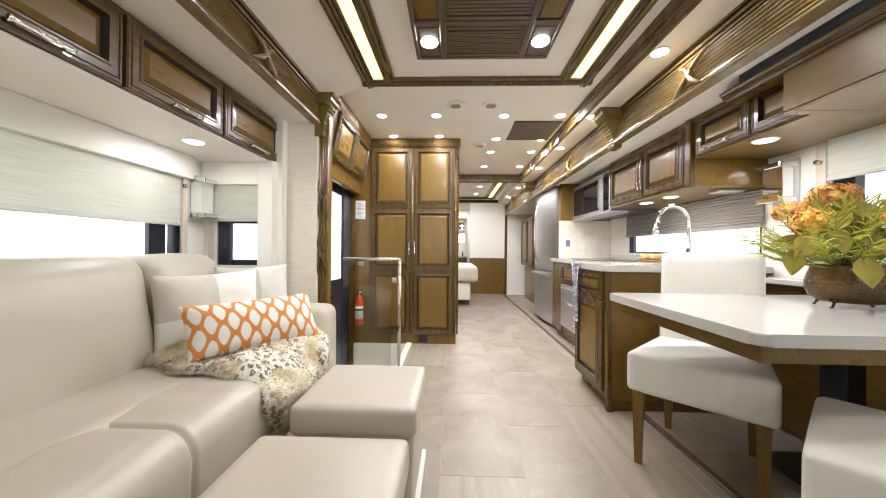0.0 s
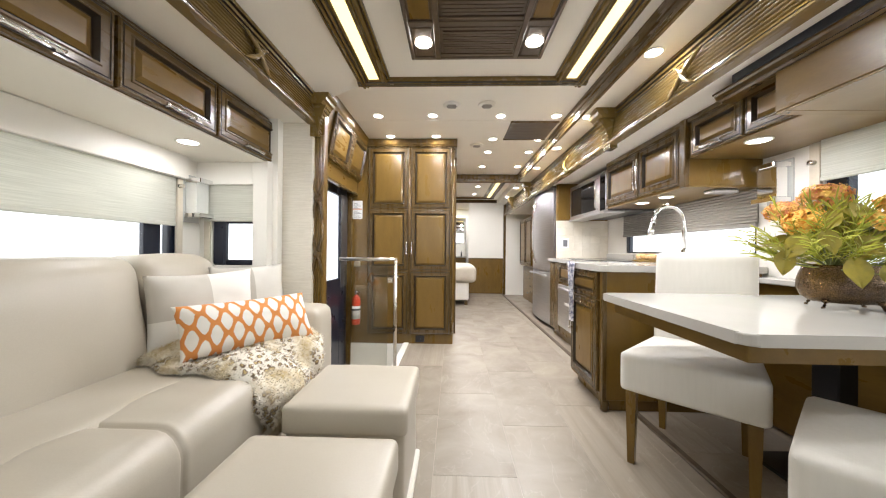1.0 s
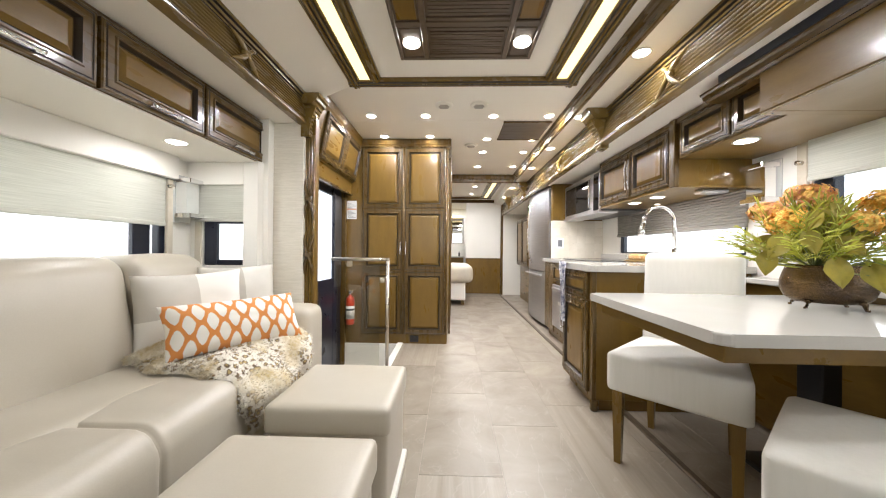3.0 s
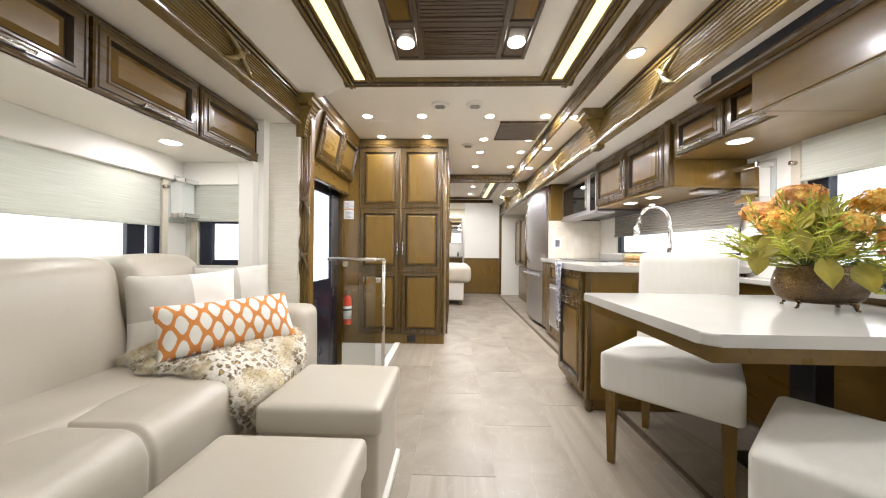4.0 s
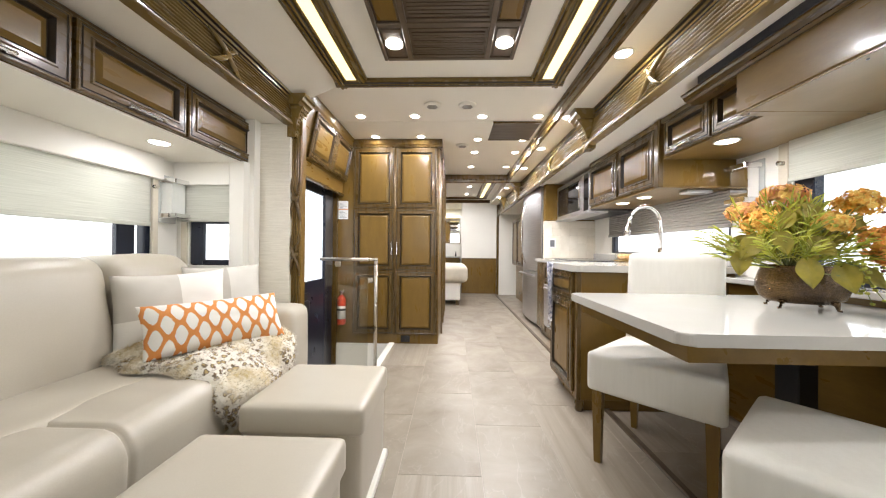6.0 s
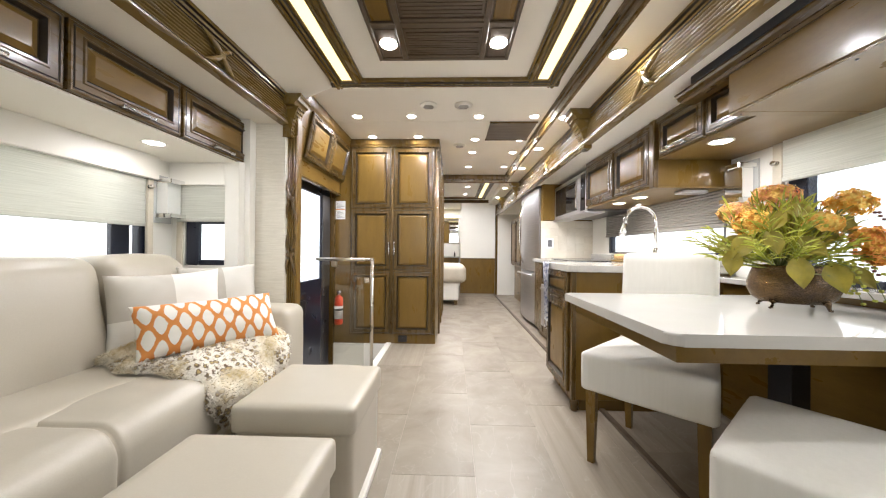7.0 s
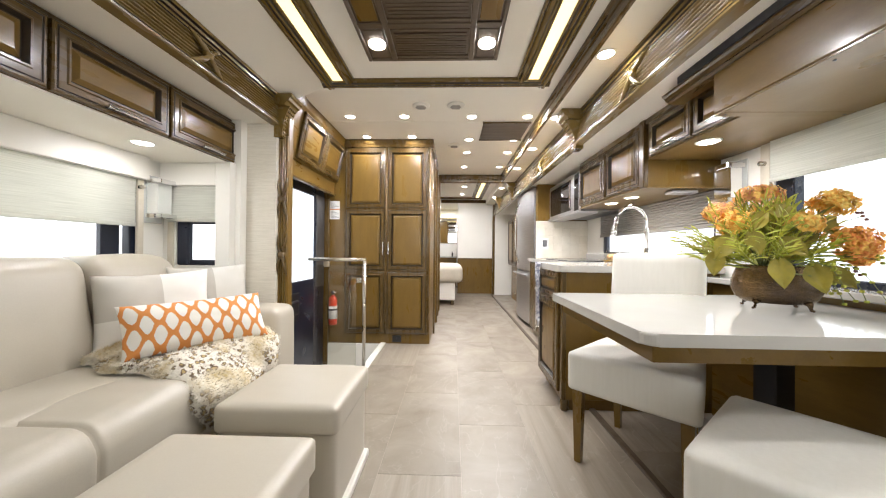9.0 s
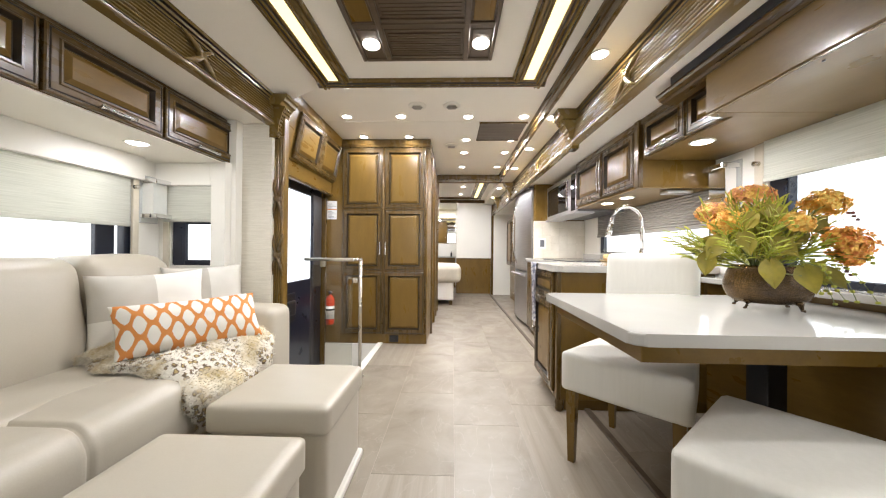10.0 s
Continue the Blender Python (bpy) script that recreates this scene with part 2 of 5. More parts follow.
def tube(points, r, seg=10, cap=True):
    """A round bar along points; r is one radius or one for each point."""
    pts = [Vector(p) for p in points]
    rs = r if isinstance(r, (list, tuple)) else [r] * len(pts)
    bm = bmesh.new()
    rings = []
    for i, p in enumerate(pts):
        d = (pts[min(i + 1, len(pts) - 1)] - pts[max(i - 1, 0)]).normalized()
        up = Vector((0, 0, 1)) if abs(d.z) < 0.95 else Vector((1, 0, 0))
        u = d.cross(up).normalized()
        w = d.cross(u)
        rings.append([bm.verts.new(p + rs[i] * (math.cos(k * math.tau / seg) * u + math.sin(k * math.tau / seg) * w)) for k in range(seg)])
    for a, b in zip(rings, rings[1:]):
        for k in range(seg):
            bm.faces.new((a[k], a[(k + 1) % seg], b[(k + 1) % seg], b[k]))
    if cap:
        bm.faces.new(rings[0][::-1])
        bm.faces.new(rings[-1])
    return bm


def lathe(profile, cx, cy, cz, seg=32, sx=1.0, sy=1.0):
    """A turned shape: rows of radius and height."""
    bm = bmesh.new()
    rings = [[bm.verts.new((cx + sx * r * math.cos(k * math.tau / seg), cy + sy * r * math.sin(k * math.tau / seg), cz + z)) for k in range(seg)] for r, z in profile]
    for a, b in zip(rings, rings[1:]):
        for k in range(seg):
            bm.faces.new((a[k], a[(k + 1) % seg], b[(k + 1) % seg], b[k]))
    bm.faces.new(rings[0][::-1])
    bm.faces.new(rings[-1])
    return bm


def cushion(x0, x1, y0, y1, z0, z1, r=0.04, puff=(0, 0, 0), n=12, wrinkle=0.0, seed=0):
    """A rounded block whose faces swell by puff."""
    bm = bmesh.new()
    bmesh.ops.create_cube(bm, size=2)
    bmesh.ops.subdivide_edges(bm, edges=list(bm.edges), cuts=n, use_grid_fill=True)
    c = Vector(((x0 + x1) / 2, (y0 + y1) / 2, (z0 + z1) / 2))
    h = Vector(((x1 - x0) / 2, (y1 - y0) / 2, (z1 - z0) / 2))
    r = min(r, h.x * 0.98, h.y * 0.98, h.z * 0.98)
    for v in bm.verts:
        q = v.co.copy()
        # gather the grid towards the edges so that the rounding is fine
        q = Vector([math.copysign(abs(a) ** 0.6, a) for a in q])
        p = Vector((q.x * h.x, q.y * h.y, q.z * h.z))
        inner = Vector([max(-(h[i] - r), min(h[i] - r, p[i])) for i in range(3)])
        d = p - inner
        if d.length > 1e-9:
            p = inner + d.normalized() * r if max(abs(d[i]) for i in range(3)) > r * 0.999 else inner + d.normalized() * min(d.length, r)
        for i in range(3):
            j, k = (i + 1) % 3, (i + 2) % 3
            p[i] += math.copysign(1, q[i]) * puff[i] * (1 - q[j] ** 2) * (1 - q[k] ** 2) * abs(q[i])
        if wrinkle:
            p += p.normalized() * wrinkle * noise.noise(Vector((p.x * 9 + seed, p.y * 9, p.z * 9)))
        v.co = c + p
    return bm


def loops_mesh(loops, cap=True, glazed=()):
    """Rings of equal length joined one after another, the last one filled."""
    bm = bmesh.new()
    rows = [[bm.verts.new(p) for p in ring] for ring in loops]
    n = len(rows[0])
    for i, (a, b) in enumerate(zip(rows, rows[1:])):
        for k in range(n):
            bm.faces.new((a[k], a[(k + 1) % n], b[(k + 1) % n], b[k])).material_index = 1 if i in glazed else 0
    if cap:
        bm.faces.new(rows[-1])
    return bm


def ease_rims(bm, offset=0.006):
    """Rounds the upper and lower rims of a slab and leaves its uprights."""
    rim = [e for e in bm.edges if abs(e.verts[0].co.z - e.verts[1].co.z) < 1e-5]
    bmesh.ops.bevel(bm, geom=rim, offset=offset, segments=3, affect="EDGES", profile=0.5)
    return bm


def on(face, at_, u, w, d):
    """A point on a front: face is '+x', '-x' or '-y', at_ the plane, u along it, w up, d out of it."""
    if face == "+x":
        return (at_ + d, u, w)
    if face == "-x":
        return (at_ - d, u, w)
    return (u, at_ - d, w)


RAIL = [(0, 0), (0, 0.015), (0.005, 0.020), (0.011, 0.020), (0.014, 0.017), (0.018, 0.020), (0.040, 0.020), (0.044, 0.025), (0.050, 0.025), (0.056, 0.010), (0.058, 0.003)]
FIELD = [(0.055, 0.004), (0.062, 0.004), (0.064, 0.007), (0.084, 0.017), (0.087, 0.017)]


def rings(face, at_, u0, u1, w0, w1, rows, s):
    return [[on(face, at_, a, b, d) for a, b in ((u0 + i * s, w0 + i * s), (u1 - i * s, w0 + i * s), (u1 - i * s, w1 - i * s), (u0 + i * s, w1 - i * s))]
            for i, d in rows]


def panel_door(face, at_, u0, u1, w0, w1, parent, splits=(), s=1.0, handle=None, name="door", frame_mat=None, field_mat=None):
    """A framed door with raised panels; splits: heights of middle rails; handle: two ends (u, w) of a bar."""
    fm, pm = frame_mat or FRAME, field_mat or WOOD
    levels = [w0, *splits, w1]
    bms = []
    for a, b in zip(levels, levels[1:]):
        bms.append(loops_mesh(rings(face, at_, u0, u1, a, b, RAIL, s), cap=False, glazed=(3, 4, 8, 9)))
    bms.append(loops_mesh(rings(face, at_, u0, u1, w0, w1, [(0, 0.001), (0.03, 0.001)], s)))
    d = part(name, join(*bms), fm, parent)
    for a, b in zip(levels, levels[1:]):
        part("panel", loops_mesh(rings(face, at_, u0, u1, a, b, FIELD, s), glazed=(0, 1)), pm, d, "lighter raised cherry panel")
    if handle:
        bar_handle(face, at_ + 0, handle, d)
    return d


def bar_handle(face, at_, ends, parent, r=0.006, out=0.042):
    (u0, w0), (u1, w1) = ends
    a, b = Vector(on(face, at_, u0, w0, out)), Vector(on(face, at_, u1, w1, out))
    a2, b2 = Vector(on(face, at_, u0, w0, 0.018)), Vector(on(face, at_, u1, w1, 0.018))
    k = (b - a) * 0.06
    bm = join(tube([a, a + k, (a + b) / 2, b - k, b], [r * 1.5, r, r * 0.9, r, r * 1.5], 10), tube([a2 + k, a + k], r), tube([b2 - k, b - k], r))
    return part("handle", bm, CHROME, parent, "chrome bar handle", True)

# ---------------------------------------------------------------- shell
CZ = 2.10          # ceiling
STRIP = 2.0        # lowered strip on the kitchen side
LX, RX = -1.58, 1.88   # back walls of the slide-outs
LCEIL, RCEIL = 1.79, 1.775   # their ceilings

solid("ground", box(-60, 60, -60, 60, -1.3, -1.2, 0), GROUT, "plain pale ground outside the coach", "ground", "structure")
# sub-floor with the stairwell left open
solid("floor", join(box(-0.44, 2.0, -2.0, 8.9, -0.06, -0.0012, 0), box(-2.0, -0.44, -2.0, 2.36, -0.06, -0.0012, 0), box(-2.0, -0.44, 3.32, 8.9, -0.06, -0.0012, 0)),
      GROUT, "pale grout bed under large stone tiles", "floor", "structure")
solid("stairwell", join(box(-1.12, -0.44, 3.30, 3.319, -0.5, -0.004, 0), box(-1.12, -0.44, 2.34, 2.36, -0.5, -0.005, 0), box(-0.46, -0.44, 2.36, 3.30, -0.5, -0.005, 0),
                      box(-1.12, -0.46, 2.36, 3.30, -0.5, -0.46, 0), box(-1.12, -0.72, 2.6, 3.30, -0.46, -0.22, 0.004)), WHITE, "white sunken entry stairwell", "stairs", "structure")
solid("stair_edge", join(box(-0.47, -0.415, 2.36, 3.318, -0.003, 0.012, 0.004), box(-1.1, -0.47, 2.33, 2.372, -0.003, 0.012, 0.004)), WHITE, "white edging strip round the entry stairwell", "trim", "structure")

# ceiling of the aisle, lowered strip on the kitchen side, slide-out ceilings
solid("ceiling", join(box(-1.06, 1.0, -2.0, 8.9, CZ, CZ + 0.05, 0), box(0.998, 1.42, -2.0, 8.9, STRIP, CZ + 0.05, 0), box(-2.0, -0.892, -2.0, 2.12, LCEIL, LCEIL + 0.04, 0),
                    box(1.185, 2.1, -2.0, 8.9, RCEIL, RCEIL + 0.04, 0), box(1.172, 1.19, -2.0, 8.9, RCEIL - 0.03, RCEIL - 0.022, 0), box(1.185, 1.19, -2.0, 8.9, RCEIL - 0.03, RCEIL, 0), box(-2.0, -1.05, 2.1, 8.9, CZ, CZ + 0.05, 0)), CEIL, "cream vinyl ceiling panels", "ceiling", "structure")
# walls with their openings
T = 0.06
WLY0, WLY1, WLZ0, WLZ1 = -0.75, 1.83, 0.72, 1.47
solid("wall_left", join(box(LX - T, LX, -2.0, WLY0, 0, LCEIL, 0), box(LX - T, LX, WLY1, 2.05, 0, LCEIL, 0), box(LX - T, LX, WLY0, WLY1, 0, WLZ0, 0), box(LX - T, LX, WLY0, WLY1, WLZ1, LCEIL, 0)),
      WHITE, "white slide-out wall behind the sofa", "wall", "structure")
EY = 2.0
solid("wall_sofa_end", join(box(LX, -1.50, EY, EY + T, 0, LCEIL, 0), box(-1.15, -1.08, EY, EY + T, 0, LCEIL, 0), box(-1.50, -1.15, EY, EY + T, 0, 0.86, 0), box(-1.50, -1.15, EY, EY + T, 1.45, LCEIL, 0)),
      WHITE, "white end wall of the sofa slide-out", "wall", "structure")
solid("ceiling_slope", prism([(-0.615, CZ + 0.004), (-0.615, CZ - 0.002), (-0.893, 1.974), (-0.915, 1.974), (-0.915, CZ + 0.004)], "y", -2.0, 2.19), CEIL, "cream vinyl ceiling panel sloping down to the sofa fascia", "ceiling", "structure")
solid("wall_slide_flange", join(box(-1.09, -0.885, 2.065, 2.13, 0, LCEIL, 0.004)), WALLP, "wall panel with pale linen-textured wallpaper", "wall", "structure")
solid("corner_post", prism([(-1.215, 1.965), (-1.125, 1.965), (-1.085, 2.064), (-1.215, 2.064)], "z", 0, 1.512), WHITE, "white boxed corner post beside the small window", "trim", "structure")
KZ0, KZ1 = 0.955, 1.22
solid("wall_right", join(box(RX, RX + T, -2.0, -0.7, 0, RCEIL, 0), box(RX, RX + T, -0.7, 1.66, 0, 0.83, 0), box(RX, RX + T, -0.7, 1.66, 1.50, RCEIL, 0), box(RX, RX + T, 1.66, 2.02, 0, RCEIL, 0),
                       box(RX, RX + T, 2.02, 3.50, 0, KZ0, 0), box(RX, RX + T, 2.02, 3.50, KZ1, RCEIL, 0), box(RX, RX + T, 3.50, 8.9, 0, RCEIL, 0)), WHITE, "white slide-out wall behind kitchen and dinette", "wall", "structure")
solid("wall_front", join(box(-2.0, 2.1, -2.06, -2.0, 0, 0.9, 0), box(-2.0, 2.1, -2.06, -2.0, 2.0, 2.2, 0), box(-2.0, -0.95, -2.06, -2.0, 0.9, 2.0, 0), box(1.15, 2.1, -2.06, -2.0, 0.9, 2.0, 0)), WHITE, "plain front wall round the windscreen", "wall", "structure")
solid("wall_back", box(-2.0, 2.1, 8.9, 8.96, 0, 2.2, 0), WHITE, "pale rear wall of the bathroom", "wall", "structure")
solid("wall_entry_side", join(box(-1.115, -1.055, 2.13, 2.28, -0.5, CZ, 0), box(-1.115, -1.055, 3.30, 3.329, -0.5, CZ, 0), box(-1.16, -1.10, 3.37, 8.9, -0.5, CZ, 0), box(-1.115, -1.055, 2.28, 3.30, 1.60, CZ, 0)), WOOD, "brown wooden side wall round the entry door", "wall", "structure")
solid("wall_bath", box(-1.1, 0.03, 4.252, 4.30, 0, CZ, 0), WOOD, "wooden wall behind the pantry", "wall", "structure")

# daylight outside
solid("backdrop", join(box(-9.1, -9, -12, 16, -1.2, 7, 0), box(9, 9.1, -12, 16, -1.2, 7, 0), box(-9, 9, -12.1, -12, -1.2, 7, 0), box(-9, 9, 16, 16.1, -1.2, 7, 0)), OUTSIDE, "overexposed white daylight outside the windows", "backdrop", "structure")


def downlight(x, y, z, parent_group, r=0.037, power=5.0):
    t = thing("ceiling_light", (x, y, z), "small round recessed LED ceiling light, switched on", "ceiling light", parent_group)
    part("trim_ring", lathe([(r + 0.010, 0.0), (r + 0.010, -0.004), (r + 0.002, -0.006), (r, -0.003)], x, y, z, 24), WHITE, t, "", True)
    part("lens", lathe([(r, -0.003), (r * 0.9, -0.0055), (r * 0.4, -0.007), (0.001, -0.007)], x, y, z, 24), BULB, t, "glowing lens", True)
    if power:
        lamp("downlight_lamp", "AREA", pose(x, y, z - 0.012), power, 2 * r)


for px, py in ((-0.61, 2.70), (-0.148, 2.70), (0.42, 2.71), (0.885, 2.71), (0.425, 3.27), (0.88, 3.28), (0.42, 3.70), (0.885, 3.70), (0.412, 4.34), (0.885, 4.34)):
    downlight(px, py, CZ, "aisle ceiling lights", power=6.2)
for px in (-0.60, -0.146):
    downlight(px, 3.19, CZ, "aisle ceiling lights", power=2.5)
downlight(1.057, 0.09, STRIP, "kitchen-side ceiling lights", 0.04, power=4.5)
for py in (0.89, 1.69, 2.49, 3.25, 4.02, 5.3, 6.2):
    downlight(1.057, py, STRIP, "kitchen-side ceiling lights", 0.04, power=4.5)
for px, py in ((0.47, 5.7), (0.45, 6.45), (-0.2, 5.7)):
    downlight(px, py, CZ, "bedroom ceiling lights", power=8.0)
downlight(-1.325, 1.60, 1.51, "soffit lights over the sofa", 0.045, 1.6)
downlight(1.54, 1.64, 1.528, "soffit lights by the dinette", 0.045, 2.5)
downlight(1.54, 2.62, 1.362, "lights under the kitchen cabinets", 0.04, 2.0)
downlight(1.54, 2.33, 1.362, "lights under the kitchen cabinets", 0.04, 2.0)


# ---------------------------------------------------------------- ceiling tray with LED strips and vent panel
def molding(axis, a, b, c0, c1, z0, z1, sign=1):
    """A stepped moulding under the ceiling; c0 is its outer side, c1 its inner side."""
    f = [(0, 1), (0, 0.50), (0.05, 0.40), (0.15, 0.38), (0.19, 0.52), (0.23, 0.52), (0.27, 0.16), (0.33, 0.04), (0.45, 0.0), (0.52, 0.06), (0.55, 0.26), (0.59, 0.26),
         (0.63, 0.12), (0.70, 0.08), (0.76, 0.16), (0.79, 0.44), (0.83, 0.44), (0.87, 0.36), (1, 0.42), (1, 1)]
    pr = [(c0 + (c1 - c0) * u, z0 + (z1 - z0) * v) for u, v in f]
    return prism(pr, axis, a, b, (3, 4, 9, 10, 14, 15))


def tray(x0, x1, y0, y1, label):
    t = thing("ceiling_tray", ((x0 + x1) / 2, y1, CZ), label, "ceiling tray")
    z0, z1 = 2.062, CZ + 0.002
    for o, i in ((x0, x0 + 0.082), (x1, x1 - 0.082)):
        part("outer_moulding", molding("y", y0, y1, o, i, z0, z1), GILT, t)
    for o, i in ((x0 + 0.148, x0 + 0.222), (x1 - 0.148, x1 - 0.222)):
        part("inner_moulding", molding("y", y0 + 0.06, y1 - 0.05, i, o, z0 + 0.008, z1), GILT, t)
    for a, b in ((x0 + 0.080, x0 + 0.150), (x1 - 0.150, x1 - 0.080)):
        part("led_strip", box(a, b, y0 + 0.05, y1 - 0.078, CZ - 0.016, CZ - 0.008, 0), LED, t, "glowing warm LED strip")
    part("end_moulding", molding("x", x0, x1, y1, y1 - 0.08, z0 - 0.002, z1), GILT, t)
    part("end_moulding", molding("x", x0, x1, y0, y0 + 0.08, z0 - 0.002, z1), FRAME, t)
    return t


tray(-0.613, 0.898, -0.9, 2.175, "dark glazed wood ceiling tray framing two warm LED strips")
t2 = tray(-0.6, 0.885, 4.95, 6.9, "dark glazed wood ceiling tray over the bed with LED strips")
part("led_strip", box(-0.45, 0.75, 5.03, 5.11, CZ - 0.018, CZ - 0.01, 0), LED, t2, "glowing warm LED strip")

v = thing("vent_panel", (0.15, 1.0, CZ), "dark wood roof air-conditioner panel with louvred grilles and lights", "vent panel")
VZ = 2.03
part("frame", join(box(-0.209, 0.508, 0.25, 1.795, VZ + 0.012, CZ + 0.002, 0.004),
                   *[box(a, b, 0.25, 1.795, VZ, VZ + 0.014, 0.004) for a, b in ((-0.209, -0.190), (-0.075, -0.045), (0.345, 0.375), (0.489, 0.508))],
                   *[box(-0.190, 0.489, a, b, VZ + 0.001, VZ + 0.014, 0.003) for a, b in ((1.772, 1.795), (1.495, 1.530), (1.19, 1.225), (0.88, 0.915), (0.56, 0.60), (0.25, 0.28))]), VENT, v)
for y0, y1 in ((1.23, 1.49), (1.535, 1.768), (0.92, 1.185), (0.605, 0.875)):
    n = 9
    for i in range(n):
        yy = y0 + 0.03 + (y1 - y0 - 0.06) * (i + 0.5) / n
        h = (y1 - y0 - 0.06) / n
        part("slat", prism([(yy - h * 0.36, VZ + 0.003), (yy + h * 0.36, VZ + 0.003), (yy + h * 0.42, VZ + 0.013), (yy - h * 0.42, VZ + 0.013)], "x", -0.03, 0.33), VENT, v)
    for ya in (y0, y1 - 0.022):
        part("border", box(-0.044, 0.344, ya, ya + 0.022, VZ + 0.002, VZ + 0.013, 0.002), VENT, v)
    for a, b in ((-0.185, -0.08), (0.38, 0.485)):
        if y1 < 1.5:
            part("side_panel", box(a + 0.006, b - 0.006, y0 + 0.006, y1 - 0.006, VZ + 0.006, VZ + 0.013, 0.002), WOODY, v, "brown wood side panel")
for lx in (-0.130, 0.435):
    part("lamp_plate", box(lx - 0.05, lx + 0.05, 1.54, 1.765, VZ + 0.004, VZ + 0.013, 0.004), VENT, v)
    part("lens", lathe([(0.043, 0.004), (0.043, -0.002), (0.03, -0.008), (0.001, -0.010)], lx, 1.645, VZ, 24), BULB, v, "glowing round lamp", True)
    lamp("vent_panel_lamp", "AREA", pose(lx, 1.645, VZ - 0.02), 6, 0.08)

for vx, vy in ((0.012, 2.50), (0.284, 2.50), (0.275, 3.46)):
    t = thing("ceiling_vent", (vx, vy, CZ), "round white swivel air vent in the ceiling", "air vent", "round ceiling vents")
    part("ring", lathe([(0.070, 0), (0.068, -0.007), (0.052, -0.012), (0.046, -0.010), (0.044, -0.012), (0.001, -0.014)], vx, vy, CZ, 28), WHITE, t, "", True)
    for k in range(5):
        half = 0.042 - 0.006 * abs(k - 2)
        part("vane", box(vx - half, vx + half, vy - 0.030 + k * 0.0135, vy - 0.024 + k * 0.0135, CZ - 0.0185, CZ - 0.0125, 0.001), VANE, t, "grey vane")
t = thing("return_air_grille", (0.74, 3.03, CZ), "brown wooden return-air cover in the ceiling", "air grille")
part("cover", box(0.53, 0.94, 2.82, 3.26, CZ - 0.012, CZ + 0.001, 0.004), VENT, t)
for ya in (2.815, 3.25):
    part("rim", box(0.525, 0.945, ya, ya + 0.015, CZ - 0.016, CZ, 0.002), FRAME, t)
solid("ceiling_trim", prism([(1.0, CZ - 0.001), (0.968, CZ - 0.001), (0.970, CZ - 0.014), (0.982, CZ - 0.020), (0.983, CZ - 0.040), (0.990, CZ - 0.046), (0.990, CZ - 0.070), (0.982, CZ - 0.078), (0.980, STRIP - 0.006), (0.986, STRIP - 0.012), (1.0, STRIP - 0.012)], "y", -2.0, 4.80), FRAMEY, "dark stepped moulding along the ceiling", "trim", "structure")
solid("ceiling_seam", box(-0.95, 0.966, 2.806, 2.812, CZ - 0.0025, CZ + 0.001, 0), CEIL, "thin joint strip across the ceiling", "trim", "structure")
solid("header_beam", molding("x", 0.0, 1.30, 4.80, 4.93, 1.985, CZ + 0.002), FRAME, "dark wood ceiling beam at the bedroom", "trim", "structure")


# ---------------------------------------------------------------- fluted fascias over the slide-outs
def fascia_profile(xb, zb, xt, zt, side):
    """Reeds between a bottom bead and a stepped crown; side is the way out of the fascia (+1 to +x)."""
    du = Vector((xt - xb, zt - zb))
    L = du.length
    du.normalize()
    nrm = Vector((du.y, -du.x)) if side > 0 else Vector((-du.y, du.x))
    spec = [(0.0, 0.0), (0.0, 0.012), (0.015, 0.020), (0.05, 0.022), (0.065, 0.010), (0.08, 0.010), (0.09, 0.018), (0.125, 0.018), (0.135, 0.002), (0.15, 0.000)]
    dark = {4, 5, 8, 9}
    for i in range(7):
        a = 0.155 + i * 0.083
        spec += [(a + 0.0415 - 0.036 * math.cos(k * math.pi / 6), 0.018 * math.sin(k * math.pi / 6)) for k in range(7)]
        dark.add(len(spec) - 1)
    spec += [(0.745, 0.000), (0.755, 0.014), (0.80, 0.016), (0.81, 0.008), (0.825, 0.008), (0.835, 0.022), (0.89, 0.026), (0.90, 0.018), (0.915, 0.018), (0.925, 0.034), (1.0, 0.038), (1.0, -0.03), (0.0, -0.03)]
    n = len(spec)
    dark |= {n - 13, n - 10, n - 9, n - 6, n - 5}
    return [(xb + du.x * L * u + nrm.x * d, zb + du.y * L * u + nrm.y * d) for u, d in spec], dark


def swept(shape, a, b):
    return prism(shape[0], "y", a, b, shape[1])


def ribbon(yc, xb, zb, xt, zt, side, parent):
    """A carved crossing ribbon on the fascia."""
    def at2(u, w, d):
        x, z = xb + (xt - xb) * u, zb + (zt - zb) * u
        return Vector((x + side * d, yc + w, z - 0.0))
    bms = []
    for s in (-1, 1):
        pts = [at2(0.04 + 0.68 * k / 8, s * (0.10 * (1 - k / 4)) * (0.45 + 0.55 * abs(1 - k / 4)), 0.028 + 0.010 * math.sin(math.pi * k / 8)) for k in range(9)]
        bms.append(tube(pts, [0.003, 0.010, 0.013, 0.012, 0.010, 0.012, 0.013, 0.010, 0.003], 8))
    knot = cushion(-0.5, 0.5, -0.5, 0.5, -0.5, 0.5, 0.3, n=4)
    c = at2(0.38, 0, 0.034)
    for q in knot.verts:
        q.co = Vector((q.co.x * 0.03, q.co.y * 0.045, q.co.z * 0.035)) + c
    return part("ribbon_carving", join(*bms, knot), GILT, parent, "carved crossed ribbon", True)


